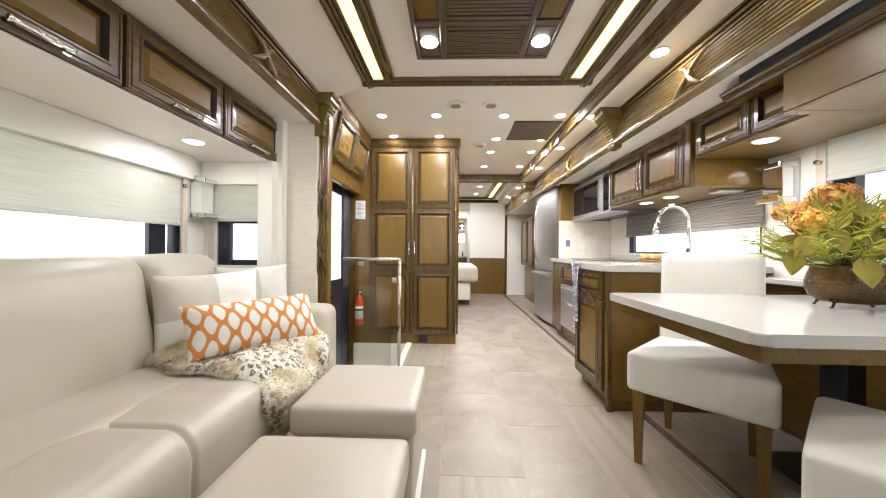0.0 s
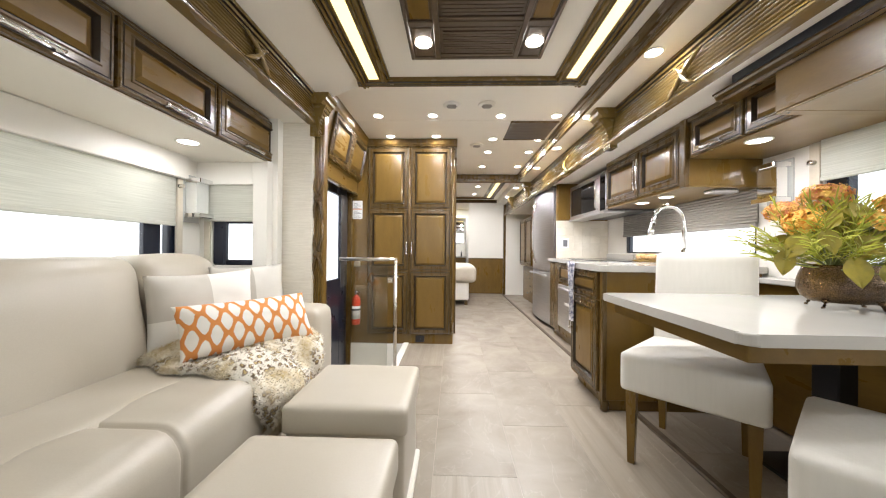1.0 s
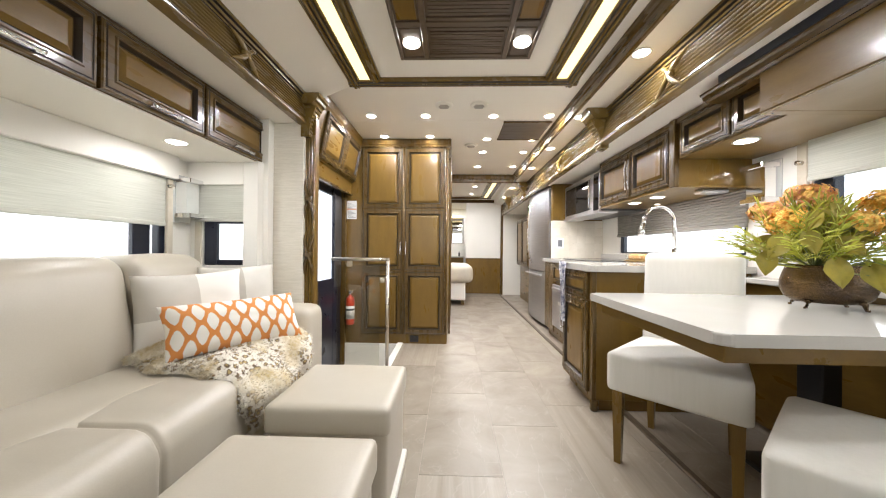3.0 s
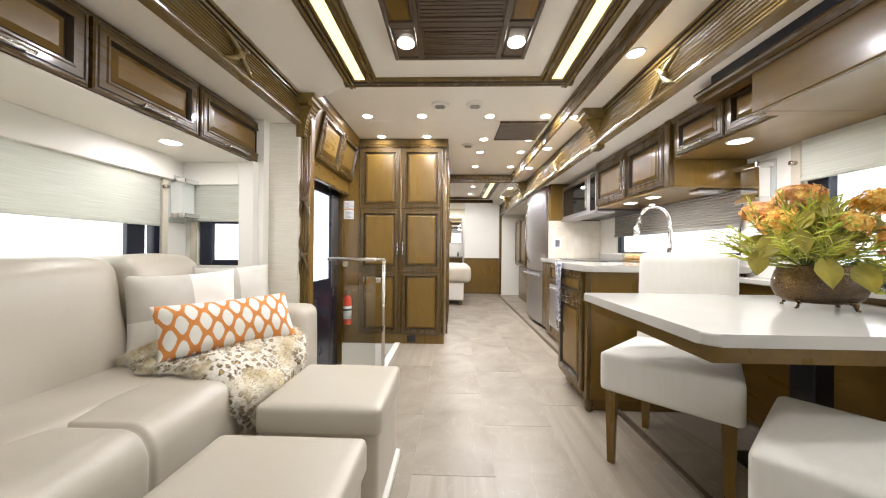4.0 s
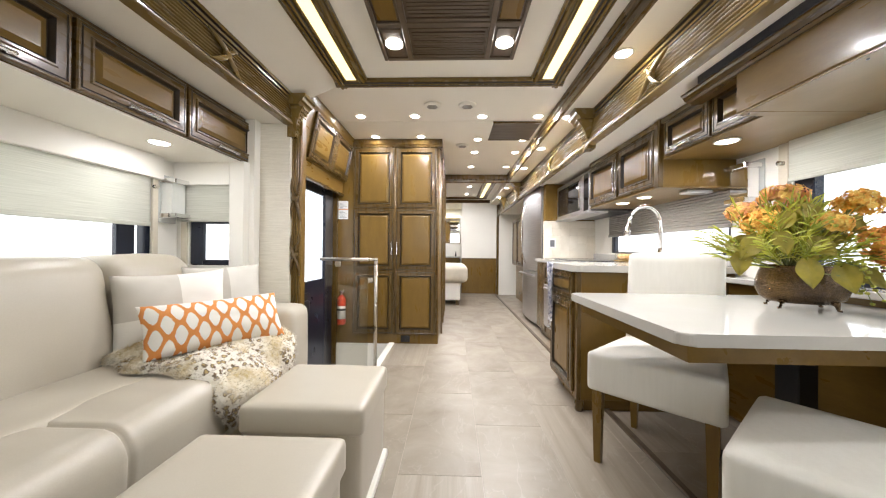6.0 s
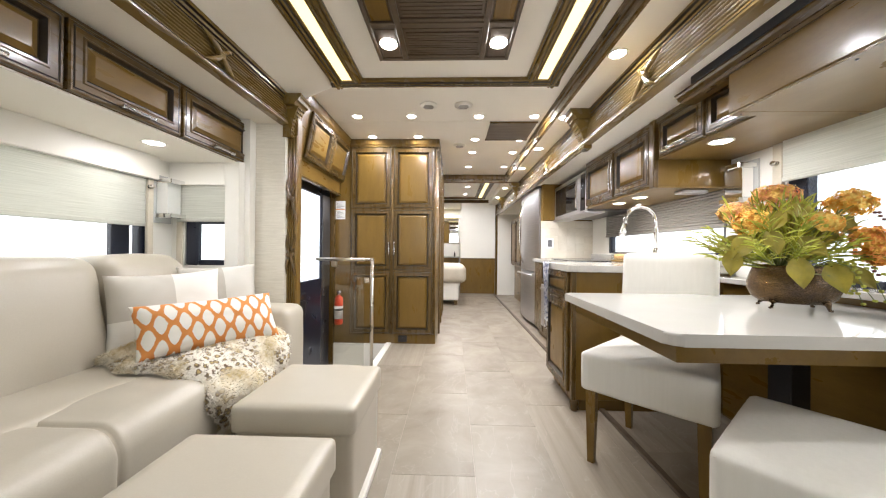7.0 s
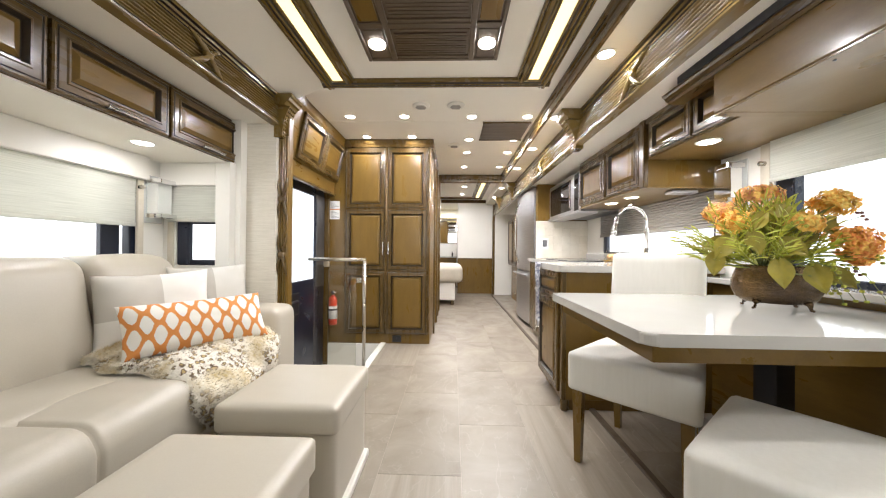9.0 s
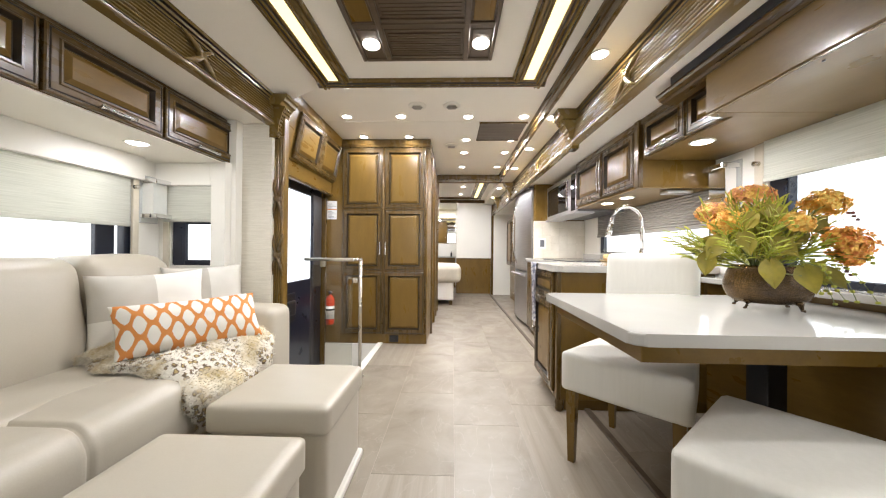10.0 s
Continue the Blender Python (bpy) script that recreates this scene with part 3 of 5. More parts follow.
LF = (-0.888, 1.780, -0.905, 1.976)
RF = (1.168, 1.745, 1.216, STRIP)
f = thing("fascia", (-0.9, 0.5, 1.8), "dark glazed wood fascia with long reeds over the sofa slide-out", "fascia")
part("moulding", swept(fascia_profile(*LF, 1), -2.0, 2.10), GILT, f)
ribbon(1.44, *LF, 1, f)
f = thing("fascia", (1.12, 3, 1.74), "dark glazed wood fascia with long reeds over the kitchen slide-out", "fascia")
part("moulding", swept(fascia_profile(*RF, -1), -2.0, 7.2), GILT, f)
ribbon(1.62, *RF, -1, f)
ribbon(3.3, *RF, -1, f)


def corbel(x, y0, y1, ztop, zbot, side, out=0.13):
    """A scrolled bracket with a stepped cap; side is the way it stands out."""
    c = thing("corbel", (x, y0, zbot), "carved dark wood corbel bracket with a stepped cap", "corbel", "corbels")
    h = ztop - zbot
    pr = [(x - side * 0.02, zbot)]
    for k in range(11):
        a = k / 10
        pr.append((x + side * (0.035 + (out - 0.045) * (a ** 2.2)), zbot + (h - 0.07) * a))
    pr += [(x - side * 0.02, ztop - 0.07)]
    part("scroll", prism(pr, "y", y0 + 0.012, y1 - 0.012), GILT, c)
    rows, cols, beads = 9, 4, []
    for k in range(rows):
        a = (k + 0.5) / rows
        px, pz = x + side * (0.035 + (out - 0.045) * a ** 2.2), zbot + (h - 0.07) * a
        w = (y1 - y0 - 0.030) / cols
        for i in range(cols):
            ya = y0 + 0.015 + w * (i + 0.08 + (0.0 if k % 2 else 0.10))
            dz = 0.36 * (h - 0.07) / rows
            beads.append(cushion(px - 0.008, px + 0.008, ya, ya + w * 0.80, pz - dz, pz + dz, 0.007, n=2))
    part("woven_carving", join(*beads), GILT, c, "carved basket weave", True)
    st = [(0.0, 0.070), (out - 0.01, 0.070), (out, 0.055), (out + 0.004, 0.050), (out + 0.018, 0.045), (out + 0.024, 0.028), (out + 0.036, 0.020), (out + 0.036, 0.0), (0.0, 0.0)]
    part("cap", prism([(x + side * (a - 0.02), ztop - b) for a, b in st], "y", y0 - 0.018, y1 + 0.018), GILT, c)
    return c


corbel(1.19, 2.345, 2.46, STRIP - 0.002, 1.72, -1)
corbel(1.19, 4.84, 4.95, STRIP - 0.002, 1.74, -1, 0.11)
corbel(1.19, 6.2, 6.3, STRIP - 0.002, 1.76, -1, 0.11)

# ---------------------------------------------------------------- sofa slide-out
c = thing("wall_cabinet", (-1.14, 1.0, 1.51), "dark glazed wood overhead cabinets with lift-up doors above the sofa", "wall cabinet")
part("body", box(LX, -1.142, -0.9, 2.062, 1.512, LCEIL - 0.002, 0.002), FRAMEY, c)
for y0, y1 in ((-0.85, 0.10), (0.11, 0.575), (0.59, 1.055), (1.068, 1.528), (1.541, 2.055)):
    panel_door("+x", -1.14, y0, y1, 1.515, 1.765, c, handle=((y0 + (y1 - y0) * 0.36, 1.533), (y0 + (y1 - y0) * 0.66, 1.533)), frame_mat=FRAMEY, field_mat=WOODY)
part("underside", box(LX, -1.145, -0.9, 1.995, 1.506, 1.512, 0), CEIL, c, "cream soffit")

w = thing("window_sofa", (LX, 0.5, 0.72), "wide slide-out window with dark frame and a half-lowered woven shade", "window", kind="structure")
part("pane", box(LX - 0.045, LX - 0.040, WLY0, WLY1, WLZ0, WLZ1, 0), TINTED, w).visible_shadow = False
part("frame", join(box(LX - 0.06, LX - 0.01, WLY1 - 0.035, WLY1, WLZ0, WLZ1, 0.004), box(LX - 0.06, LX - 0.01, WLY0, WLY0 + 0.03, WLZ0, WLZ1, 0.004),
                   box(LX - 0.06, LX - 0.01, WLY0 + 0.03, WLY1 - 0.035, WLZ0, WLZ0 + 0.03, 0.004), box(LX - 0.06, LX - 0.03, 1.66, 1.76, WLZ0 + 0.03, WLZ1, 0.004)), NAVY, w, "dark window frame")
part("valance", box(LX, LX + 0.045, WLY0, 1.86, 1.372, 1.506, 0.004), WHITE, w, "white valance box")
part("shade", box(LX + 0.010, LX + 0.016, WLY0, 1.80, 1.115, 1.374, 0), SHADE, w, "woven pleated shade")
part("shade_rail", box(LX + 0.004, LX + 0.024, WLY0, 1.80, 1.092, 1.117, 0.004), SHADE, w)
part("side_trim", box(LX + 0.002, LX + 0.02, 1.815, 1.85, 0.72, 1.372, 0.003), TAN, w)
part("shade_bracket", tube([(LX + 0.02, 1.82, 1.325), (LX + 0.045, 1.82, 1.325)], 0.012, 12), NICKEL, w, "small metal bracket", True)

w = thing("window_small", (-1.32, EY, 0.86), "small end window with dark rounded frame and half-lowered shade", "window", kind="structure")
part("pane", box(-1.50, -1.15, EY + 0.04, EY + 0.045, 0.86, 1.45, 0), TINTED, w).visible_shadow = False
part("frame", join(box(-1.50, -1.42, EY + 0.005, EY + 0.05, 0.86, 1.45, 0.01), box(-1.42, -1.15, EY + 0.005, EY + 0.05, 0.86, 0.895, 0.008), box(-1.42, -1.15, EY + 0.005, EY + 0.05, 1.125, 1.15, 0.008)), NAVY, w, "dark window frame")
part("valance", box(LX + 0.002, -1.216, EY - 0.035, EY, 1.365, 1.506, 0.004), WHITE, w, "white valance box")
part("shade", box(-1.535, -1.216, EY - 0.018, EY - 0.012, 1.16, 1.367, 0), SHADE, w, "woven pleated shade")
part("shade_rail", box(-1.535, -1.216, EY - 0.024, EY - 0.006, 1.135, 1.162, 0.004), SHADE, w)
part("side_trim", box(-1.545, -1.505, EY - 0.012, EY, 0.80, 1.137, 0.003), TAN, w)

# mirrored wall lamp with bright brackets
def mirror_sconce(face, at_, u0, u1, w0, w1, label):
    s = thing("wall_sconce", on(face, at_, (u0 + u1) / 2, w0, 0), label, "wall sconce", "mirrored wall sconces")
    def blk(a0, a1, b0, b1, d0, d1, bev=0.003):
        p, q = on(face, at_, a0, b0, d0), on(face, at_, a1, b1, d1)
        return box(*[f(p[i], q[i]) for i in range(3) for f in (min, max)], bev)
    part("back_plate", blk(u0, u1, w0, w1, 0.0, 0.008), SCONCE, s, "mirror back plate")
    part("glass_shade", blk(u0 + (u1 - u0) * 0.12, u1 - (u1 - u0) * 0.12, w0 + (w1 - w0) * 0.14, w1 - (w1 - w0) * 0.14, 0.012, 0.080, 0.001), SCONCE if face == "+x" else MIRROR, s, "mirrored box shade")
    for b in (w0 + (w1 - w0) * 0.12, w1 - (w1 - w0) * 0.16):
        part("bracket", blk(u0 + (u1 - u0) * 0.05, u1 - (u1 - u0) * 0.05, b - 0.006, b + 0.022, 0.004, 0.108), CHROME, s, "polished bracket")
    return s

mirror_sconce("+x", LX, 1.86, 1.985, 1.12, 1.41, "mirrored wall sconce with polished brackets by the sofa windows")
mirror_sconce("-x", RX, 1.80, 1.95, 1.225, 1.49, "mirrored wall sconce with polished brackets by the dinette window")

# sofa
s = thing("sofa", (-1.2, 0.8, 0), "ivory leather sofa with bolstered seat and padded back", "sofa")
part("base", cushion(-1.56, -0.76, -0.6, 1.84, 0.03, 0.36, 0.03), LEATHER, s, "", True)
part("arm", cushion(-1.50, -0.735, 1.80, 2.055, 0.03, 0.625, 0.055, (0.01, 0.012, 0.01)), LEATHER, s, "padded leather arm", True)
part("seat", cushion(-1.45, -0.93, -0.65, 1.80, 0.28, 0.478, 0.05, (0.0, 0.0, 0.010), 18, 0.008, 1), LEATHER, s, "", True)


def front_bolster(y0, y1, seams):
    """The rounded front edge of the seat in one length, drawn in at its sewn seams."""
    ys = sorted({y0 + (y1 - y0) * k / 60 for k in range(61)} | {a + d * 0.006 for a in (*seams, y0 + 0.03, y1 - 0.03) for d in range(-5, 6)})
    loops = []
    for y in ys:
        end = min(y - y0, y1 - y) / 0.05
        tight = 0.05 * (1 - math.sqrt(max(0, 1 - (1 - min(1, end)) ** 2)))
        for a in seams:
            tight += 0.010 * math.exp(-((y - a) / 0.009) ** 2) + 0.006 * math.exp(-((y - a) / 0.06) ** 2)
        ring = []
        for cx, cz, a0 in ((1, 1, 0), (-1, 1, 90), (-1, -1, 180), (1, -1, 270)):
            for k in range(7):
                a = radians(a0 + 15 * k)
                px, pz = cx * 0.085 + 0.088 * math.cos(a), cz * 0.092 + 0.088 * math.sin(a)
                fold = 0.005 * noise.noise(Vector((px * 7, y * 9, pz * 7))) + 0.003 * noise.noise(Vector((px * 20, y * 24, pz * 20)))
                size = 1 + (fold - tight) / 0.17
                ring.append((-0.868 + px * size, y, 0.302 + pz * size))
        loops.append(ring)
    bm = loops_mesh(loops)
    bm.verts.ensure_lookup_table()
    bm.faces.new([bm.verts[k] for k in range(28)][::-1])
    return bm


part("front_bolster", front_bolster(-0.65, 1.80, (0.862, -0.2)), LEATHER, s, "rounded leather front bolster with sewn seams", True)
for y0, y1, k in ((1.385, 1.82, 0), (0.30, 1.375, 1), (-0.65, 0.29, 2)):
    bm = cushion(-1.56, -1.30, y0, y1, 0.36, 0.925, 0.07, (0.03, 0.0, 0.012), 16, 0.006, k + 11)
    for q in bm.verts:
        q.co.x += -0.10 * (q.co.z - 0.45) / 0.5 + 0.06
        q.co.x = max(q.co.x, LX + 0.004)
    part("backrest", bm, LEATHER, s, "padded leather back cushion", True)

for y0, y1 in ((1.405, 1.80), (0.32, 1.355)):
    part("seam", tube([(-1.415, y0 + 0.02, 0.905), (-1.408, (y0 + y1) / 2, 0.912), (-1.415, y1 - 0.02, 0.905)], 0.003, 6), LEATHER, s, "", True)
for y0, y1, lab in ((1.09, 1.515, "ivory leather ottoman beside the fur throw"), (0.50, 0.935, "ivory leather ottoman in front of the sofa")):
    o = thing("ottoman", (-0.34, (y0 + y1) / 2, 0), lab, "ottoman", "ottomans")
    x0, x1 = -0.56, -0.12
    part("body", cushion(x0 + 0.01, x1 - 0.012, y0 + 0.012, y1 - 0.01, 0.03, 0.345, 0.02), LEATHER, o, "", True)
    part("cushion_top", cushion(x0, x1, y0, y1, 0.322, 0.425, 0.020, (0.003, 0.003, 0.006), 14), LEATHER, o, "padded leather lid", True)
    part("piping", join(tube([(x0 + 0.02, y0 + 0.003, 0.398), (x1 - 0.02, y0 + 0.003, 0.398)], 0.0025, 6), tube([(x1 - 0.003, y0 + 0.02, 0.398), (x1 - 0.003, y1 - 0.02, 0.398)], 0.0025, 6)), LEATHER, o, "", True)
    part("plinth", box(x0 + 0.02, x1 + 0.004, y0, y1, 0, 0.035, 0.006), WHITE, o, "white plinth strip")

# ---------------------------------------------------------------- entry: pilaster, door, rail
p = thing("pilaster", (-0.84, 2.15, 0), "fluted dark wood pilaster with carved ribbons beside the entry", "pilaster")
part("shaft", join(box(-0.895, -0.822, 2.10, 2.16, 0, 1.95, 0.004)), WOOD, p)
for i in range(4):
    part("reed", tube([(-0.884 + i * 0.017, 2.10, 0.15), (-0.884 + i * 0.017, 2.10, 1.72)], 0.008, 8), WOOD, p, "", True)
for zc in (1.30, 0.93):
    bms = []
    for sg in (-1, 1):
        bms.append(tube([(-0.858 + sg * 0.032 * math.cos(k / 8 * math.pi), 2.088 - 0.008 * math.sin(k / 8 * math.pi), zc + (k - 4) * 0.035) for k in range(9)], [0.004, 0.009, 0.011, 0.011, 0.010, 0.011, 0.011, 0.009, 0.004], 8))
    part("ribbon_carving", join(*bms, cushion(-0.884, -0.832, 2.07, 2.10, zc - 0.02, zc + 0.02, 0.014, n=4)), FRAME, p, "carved crossed ribbon", True)
cb = corbel(-0.885, 2.05, 2.165, 1.973, 1.70, 1, 0.095)

d = thing("entry_door", (-1.075, 2.78, -0.4), "dark entry door with a tall bright window and black latch", "door")
part("leaf", join(box(-1.090, -1.060, 2.29, 2.45, -0.45, 1.58, 0.004), box(-1.090, -1.060, 3.07, 3.285, -0.45, 1.58, 0.004), box(-1.090, -1.060, 2.45, 3.07, -0.45, 0.69, 0.004), box(-1.090, -1.060, 2.45, 3.07, 1.48, 1.58, 0.004)), NAVY, d)
part("window", box(-1.083, -1.077, 2.45, 3.07, 0.69, 1.48, 0), glow("door_window_daylight", (0.84, 0.91, 1.0), 0.66), d, "bright frosted door window")
part("latch_plate", box(-1.061, -1.040, 2.46, 2.72, 0.36, 0.60, 0.012, 2), BLACK, d, "black latch plate")
part("latch", cushion(-1.045, -1.015, 2.54, 2.68, 0.42, 0.54, 0.02, n=5), BLACK, d, "", True)
part("grey_panel", box(-1.060, -1.053, 3.09, 3.275, 0.60, 1.50, 0.004), DSTEEL, d, "grey smooth inner panel")
solid("door_frame", join(box(-1.070, -1.015, 3.287, 3.325, -0.4, 1.50, 0.004), box(-1.070, -1.015, 2.205, 3.30, 1.585, 1.62, 0.004), box(-1.070, -1.015, 2.205, 2.285, -0.4, 1.50, 0.004)), FRAME, "dark wood frame of the entry door", "trim", "structure")

c = thing("wall_cabinet", (-1.0, 2.85, 1.53), "dark glazed wood cabinet with slanted doors over the entry door", "wall cabinet")
part("body", prism([(-1.10, 1.60), (-1.03, 1.60), (-1.0, 1.545), (-0.975, 1.545), (-0.965, 1.66), (-0.945, 1.665), (-0.875, 2.02), (-0.855, 2.05), (-0.835, CZ - 0.001), (-1.10, CZ - 0.001)], "y", 2.22, 3.318), WOODY, c)
for y0, y1 in ((2.42, 2.855), (2.862, 3.30)):
    dr = panel_door("+x", -0.9, y0, y1, 1.672, 2.022, c, frame_mat=FRAMEY, field_mat=WOODY)
    for ob in (dr, *dr.children_recursive):
        for q in ob.data.vertices:
            wz = q.co.z + origin[c].z
            q.co.x += -0.040 + (wz - 1.672) / 0.35 * 0.068
part("ledge", box(-1.0, -0.955, 2.22, 3.318, 1.525, 1.545, 0.004), FRAMEY, c)

r = thing("handrail", (-0.62, 2.42, 0), "brushed nickel entry rail holding a clear glass pane", "handrail")
RY = 2.45
part("top_rail", join(tube([(-0.84, RY, 0.893), (-0.405, RY, 0.893)], 0.013, 14), cushion(-0.42, -0.392, RY - 0.014, RY + 0.014, 0.879, 0.907, 0.008, n=3)), NICKEL, r, "", True)
part("post", tube([(-0.405, RY, 0.893), (-0.405, RY, 0.0)], 0.013, 14), NICKEL, r, "", True)
part("flange", lathe([(0.035, 0), (0.035, 0.006), (0.015, 0.012), (0.014, 0.02)], -0.405, RY, 0.0, 20), NICKEL, r, "", True)
part("glass_pane", box(-0.80, -0.465, RY - 0.003, RY + 0.003, 0.03, 0.85, 0.001), CLEAR, r, "clear glass pane").visible_shadow = False
for cx, cz in ((-0.70, 0.858), (-0.445, 0.735)):
    part("clip", cushion(cx - 0.022, cx + 0.022, RY - 0.012, RY + 0.012, cz - 0.022, cz + 0.022, 0.008, n=4), NICKEL, r, "nickel glass clip", True)

# pantry
c = thing("pantry_cabinet", (-0.4, 3.5, 0), "tall dark glazed wood pantry cabinet with two three-panel doors", "pantry cabinet")
part("body", box(-0.862, 0.036, 3.322, 4.25, 0.0, 2.03, 0.003), WOOD, c)
part("side_panel", box(-1.098, -0.862, 3.33, 3.36, 0, CZ, 0.002), WOOD, c, "plain brown side panel")
for x0, x1, hx in ((-0.850, -0.425, -0.447), (-0.413, 0.010, -0.391)):
    panel_door("-y", 3.32, x0, x1, 0.10, 2.025, c, splits=(0.752, 1.392), handle=((hx, 0.92), (hx, 1.05)), s=1.0)
part("crown", prism([(3.322, 2.03), (3.29, 2.03), (3.285, 2.045), (3.275, 2.05), (3.262, 2.085), (3.255, 2.098), (3.322, 2.098)], "x", -0.875, 0.066), FRAME, c)
part("side_crown", prism([(0.036, 2.03), (0.05, 2.045), (0.066, 2.098), (0.0, 2.098)], "y", 3.322, 4.25), FRAMEY, c)
part("stile", join(tube([(0.020, 3.318, 0.1), (0.020, 3.318, 2.02)], 0.008, 8), tube([(-0.419, 3.310, 0.1), (-0.419, 3.310, 2.03)], 0.012, 8)), FRAME, c, "", True)
part("outlet", join(box(-0.345, -0.255, 3.306, 3.322, 0.020, 0.085, 0.004), box(-0.30, -0.292, 3.302, 3.308, 0.04, 0.065, 0.001)), BLACK, c, "black socket plate")
c2 = thing("bath_wall_cabinet", (0.0, 5.0, 0), "tall wooden cabinet wall along the passage", "tall cabinet")
part("body", box(-1.0, 0.05, 4.302, 5.2, 0, CZ - 0.001, 0.003), WOOD, c2)
part("stile", join(*[box(0.046, 0.066, y, y + 0.04, 0.0, CZ - 0.05, 0.004) for y in (3.74, 4.31, 4.75, 5.16)]), FRAME, c2)

e = thing("fire_extinguisher", (-0.96, 3.27, 0.3), "small red fire extinguisher with white label by the stairwell", "fire extinguisher")
ex, ey, ez = -0.955, 3.275, 0.20
part("cylinder", lathe([(0.036, 0), (0.042, 0.01), (0.042, 0.25), (0.036, 0.275), (0.018, 0.29), (0.016, 0.30)], ex, ey, ez, 24), RED, e, "", True)
part("label", lathe([(0.0428, 0.06), (0.0428, 0.19)], ex, ey, ez, 24), LABEL, e, "white printed label", True)
part("label_bar", lathe([(0.0434, 0.145), (0.0434, 0.165)], ex, ey, ez, 24), BLACK, e, "", True)
part("valve", join(tube([(ex, ey, ez + 0.30), (ex, ey, ez + 0.335)], 0.014, 10), box(ex - 0.012, ex + 0.035, ey - 0.03, ey + 0.01, ez + 0.325, ez + 0.345, 0.003)), CHROME, e, "bright valve and lever", True)
n_ = thing("notice", (-1.0, 3.328, 1.3), "white printed notice with an orange line on the wooden panel", "notice")
part("sheet", box(-1.015, -0.915, 3.326, 3.3295, 1.285, 1.475, 0), LABEL, n_)
part("line", box(-1.014, -0.916, 3.3245, 3.3262, 1.383, 1.392, 0), ORANGE, n_, "orange printed line")
part("line", join(*[box(-1.005, -0.925 - 0.02 * (k % 3), 3.3248, 3.3262, 1.30 + 0.013 * k, 1.3035 + 0.013 * k, 0) for k in range(12) if k != 6]), DSTEEL, n_, "grey lines of small print")

# ---------------------------------------------------------------- kitchen slide-out
c = thing("base_cabinet", (1.4, 2.2, 0), "wooden sink base cabinet with a drawer and a panelled door", "base cabinet")
part("body", join(box(0.945, RX - 0.004, 1.975, 2.50, 0.07, 0.845, 0.003), box(0.99, RX - 0.004, 2.0, 2.48, 0.0, 0.07, 0)), WOOD, c)
panel_door("-x", 0.945, 2.03, 2.46, 0.67, 0.84, c, name="drawer", s=0.75)
panel_door("-x", 0.945, 2.03, 2.46, 0.10, 0.66, c, handle=((2.43, 0.40), (2.43, 0.52)), s=1.1)
part("foot", join(lathe([(0.02, 0), (0.026, 0.012), (0.022, 0.03), (0.027, 0.045), (0.022, 0.07)], 0.962, 1.995, 0.0, 16)), FRAME, c, "turned corner foot", True)
part("end_trim", join(box(0.936, 0.962, 1.970, 1.992, 0.07, 0.845, 0.003)), FRAME, c)
c = thing("base_cabinet", (1.5, 3.2, 0), "wooden base cabinet with a deep drawer beside the fridge", "base cabinet")
part("body", join(box(1.205, RX - 0.004, 2.502, 3.895, 0.09, 0.845, 0.003), box(1.25, RX - 0.004, 2.51, 3.88, 0, 0.09, 0)), WOOD, c)
panel_door("-x", 1.205, 2.95, 3.55, 0.64, 0.835, c, name="drawer", s=0.75)
part("stile", box(1.196, 1.21, 3.56, 3.89, 0.09, 0.84, 0.003), FRAME, c)
w = thing("dishwasher", (1.2, 3.2, 0.1), "stainless steel dishwasher drawer under the counter", "dishwasher")
part("front", box(1.178, 1.203, 2.95, 3.55, 0.17, 0.615, 0.008, 2), STEEL, w)
part("handle", box(1.150, 1.180, 3.02, 3.48, 0.56, 0.59, 0.008, 2), STEEL, w, "steel pull")
part("badge", box(1.1755, 1.179, 3.20, 3.34, 0.42, 0.445, 0), LABEL, w, "pale badge")

ct = thing("countertop", (1.5, 2.8, 0.85), "white quartz kitchen countertop with a rounded bay over the sink", "countertop")
pr = [(RX - 0.002, 1.945)] + [(0.915 + 0.06 - 0.06 * math.sin(a), 1.945 + 0.06 - 0.06 * math.cos(a)) for a in [k * math.pi / 12 for k in range(7)]]
pr += [(0.915 + 0.10 - 0.10 * math.cos(a), 2.42 + 0.10 * math.sin(a)) for a in [k * math.pi / 16 for k in range(9)]] + [(1.10, 2.53), (1.17, 2.60), (1.175, 3.895), (RX - 0.002, 3.895)]
bm = prism(pr, "z", 0.847, 0.887)
ease_rims(bm)
part("slab", bm, QUARTZ, ct)
part("backsplash_lip", box(RX - 0.02, RX - 0.002, 2.0, 3.895, 0.888, 0.945, 0.003), QUARTZ, ct)
b = thing("backsplash", (1.6, 3.9, 0.89), "cream tiled backsplash beside the fridge", "backsplash")
part("backing", box(1.27, RX, 3.898, 3.91, 0.888, 1.335, 0), PALEGROUT, b)
for i in range(6):
    for j in range(5):
        x0, z0 = 1.272 + i * 0.101, 0.890 + j * 0.089
        part("tile", box(x0, x0 + 0.1004, 3.891, 3.899, z0, z0 + 0.0884, 0.0007), BACKSPLASH, b)
o = thing("outlet", (1.36, 3.89, 1.0), "grey wall control panel on the backsplash", "control panel")
part("plate", box(1.325, 1.415, 3.884, 3.8905, 1.005, 1.125, 0.004), LABEL, o)
part("screen", box(1.345, 1.395, 3.880, 3.8845, 1.025, 1.105, 0.002), DSTEEL, o, "grey display")
c = thing("fridge_surround", (1.5, 3.95, 0.9), "plain brown wooden panel round the fridge", "cabinet panel")
part("panel", box(1.275, RX, 3.912, 3.94, 0.0, RCEIL - 0.002, 0.003), WOODY, c)
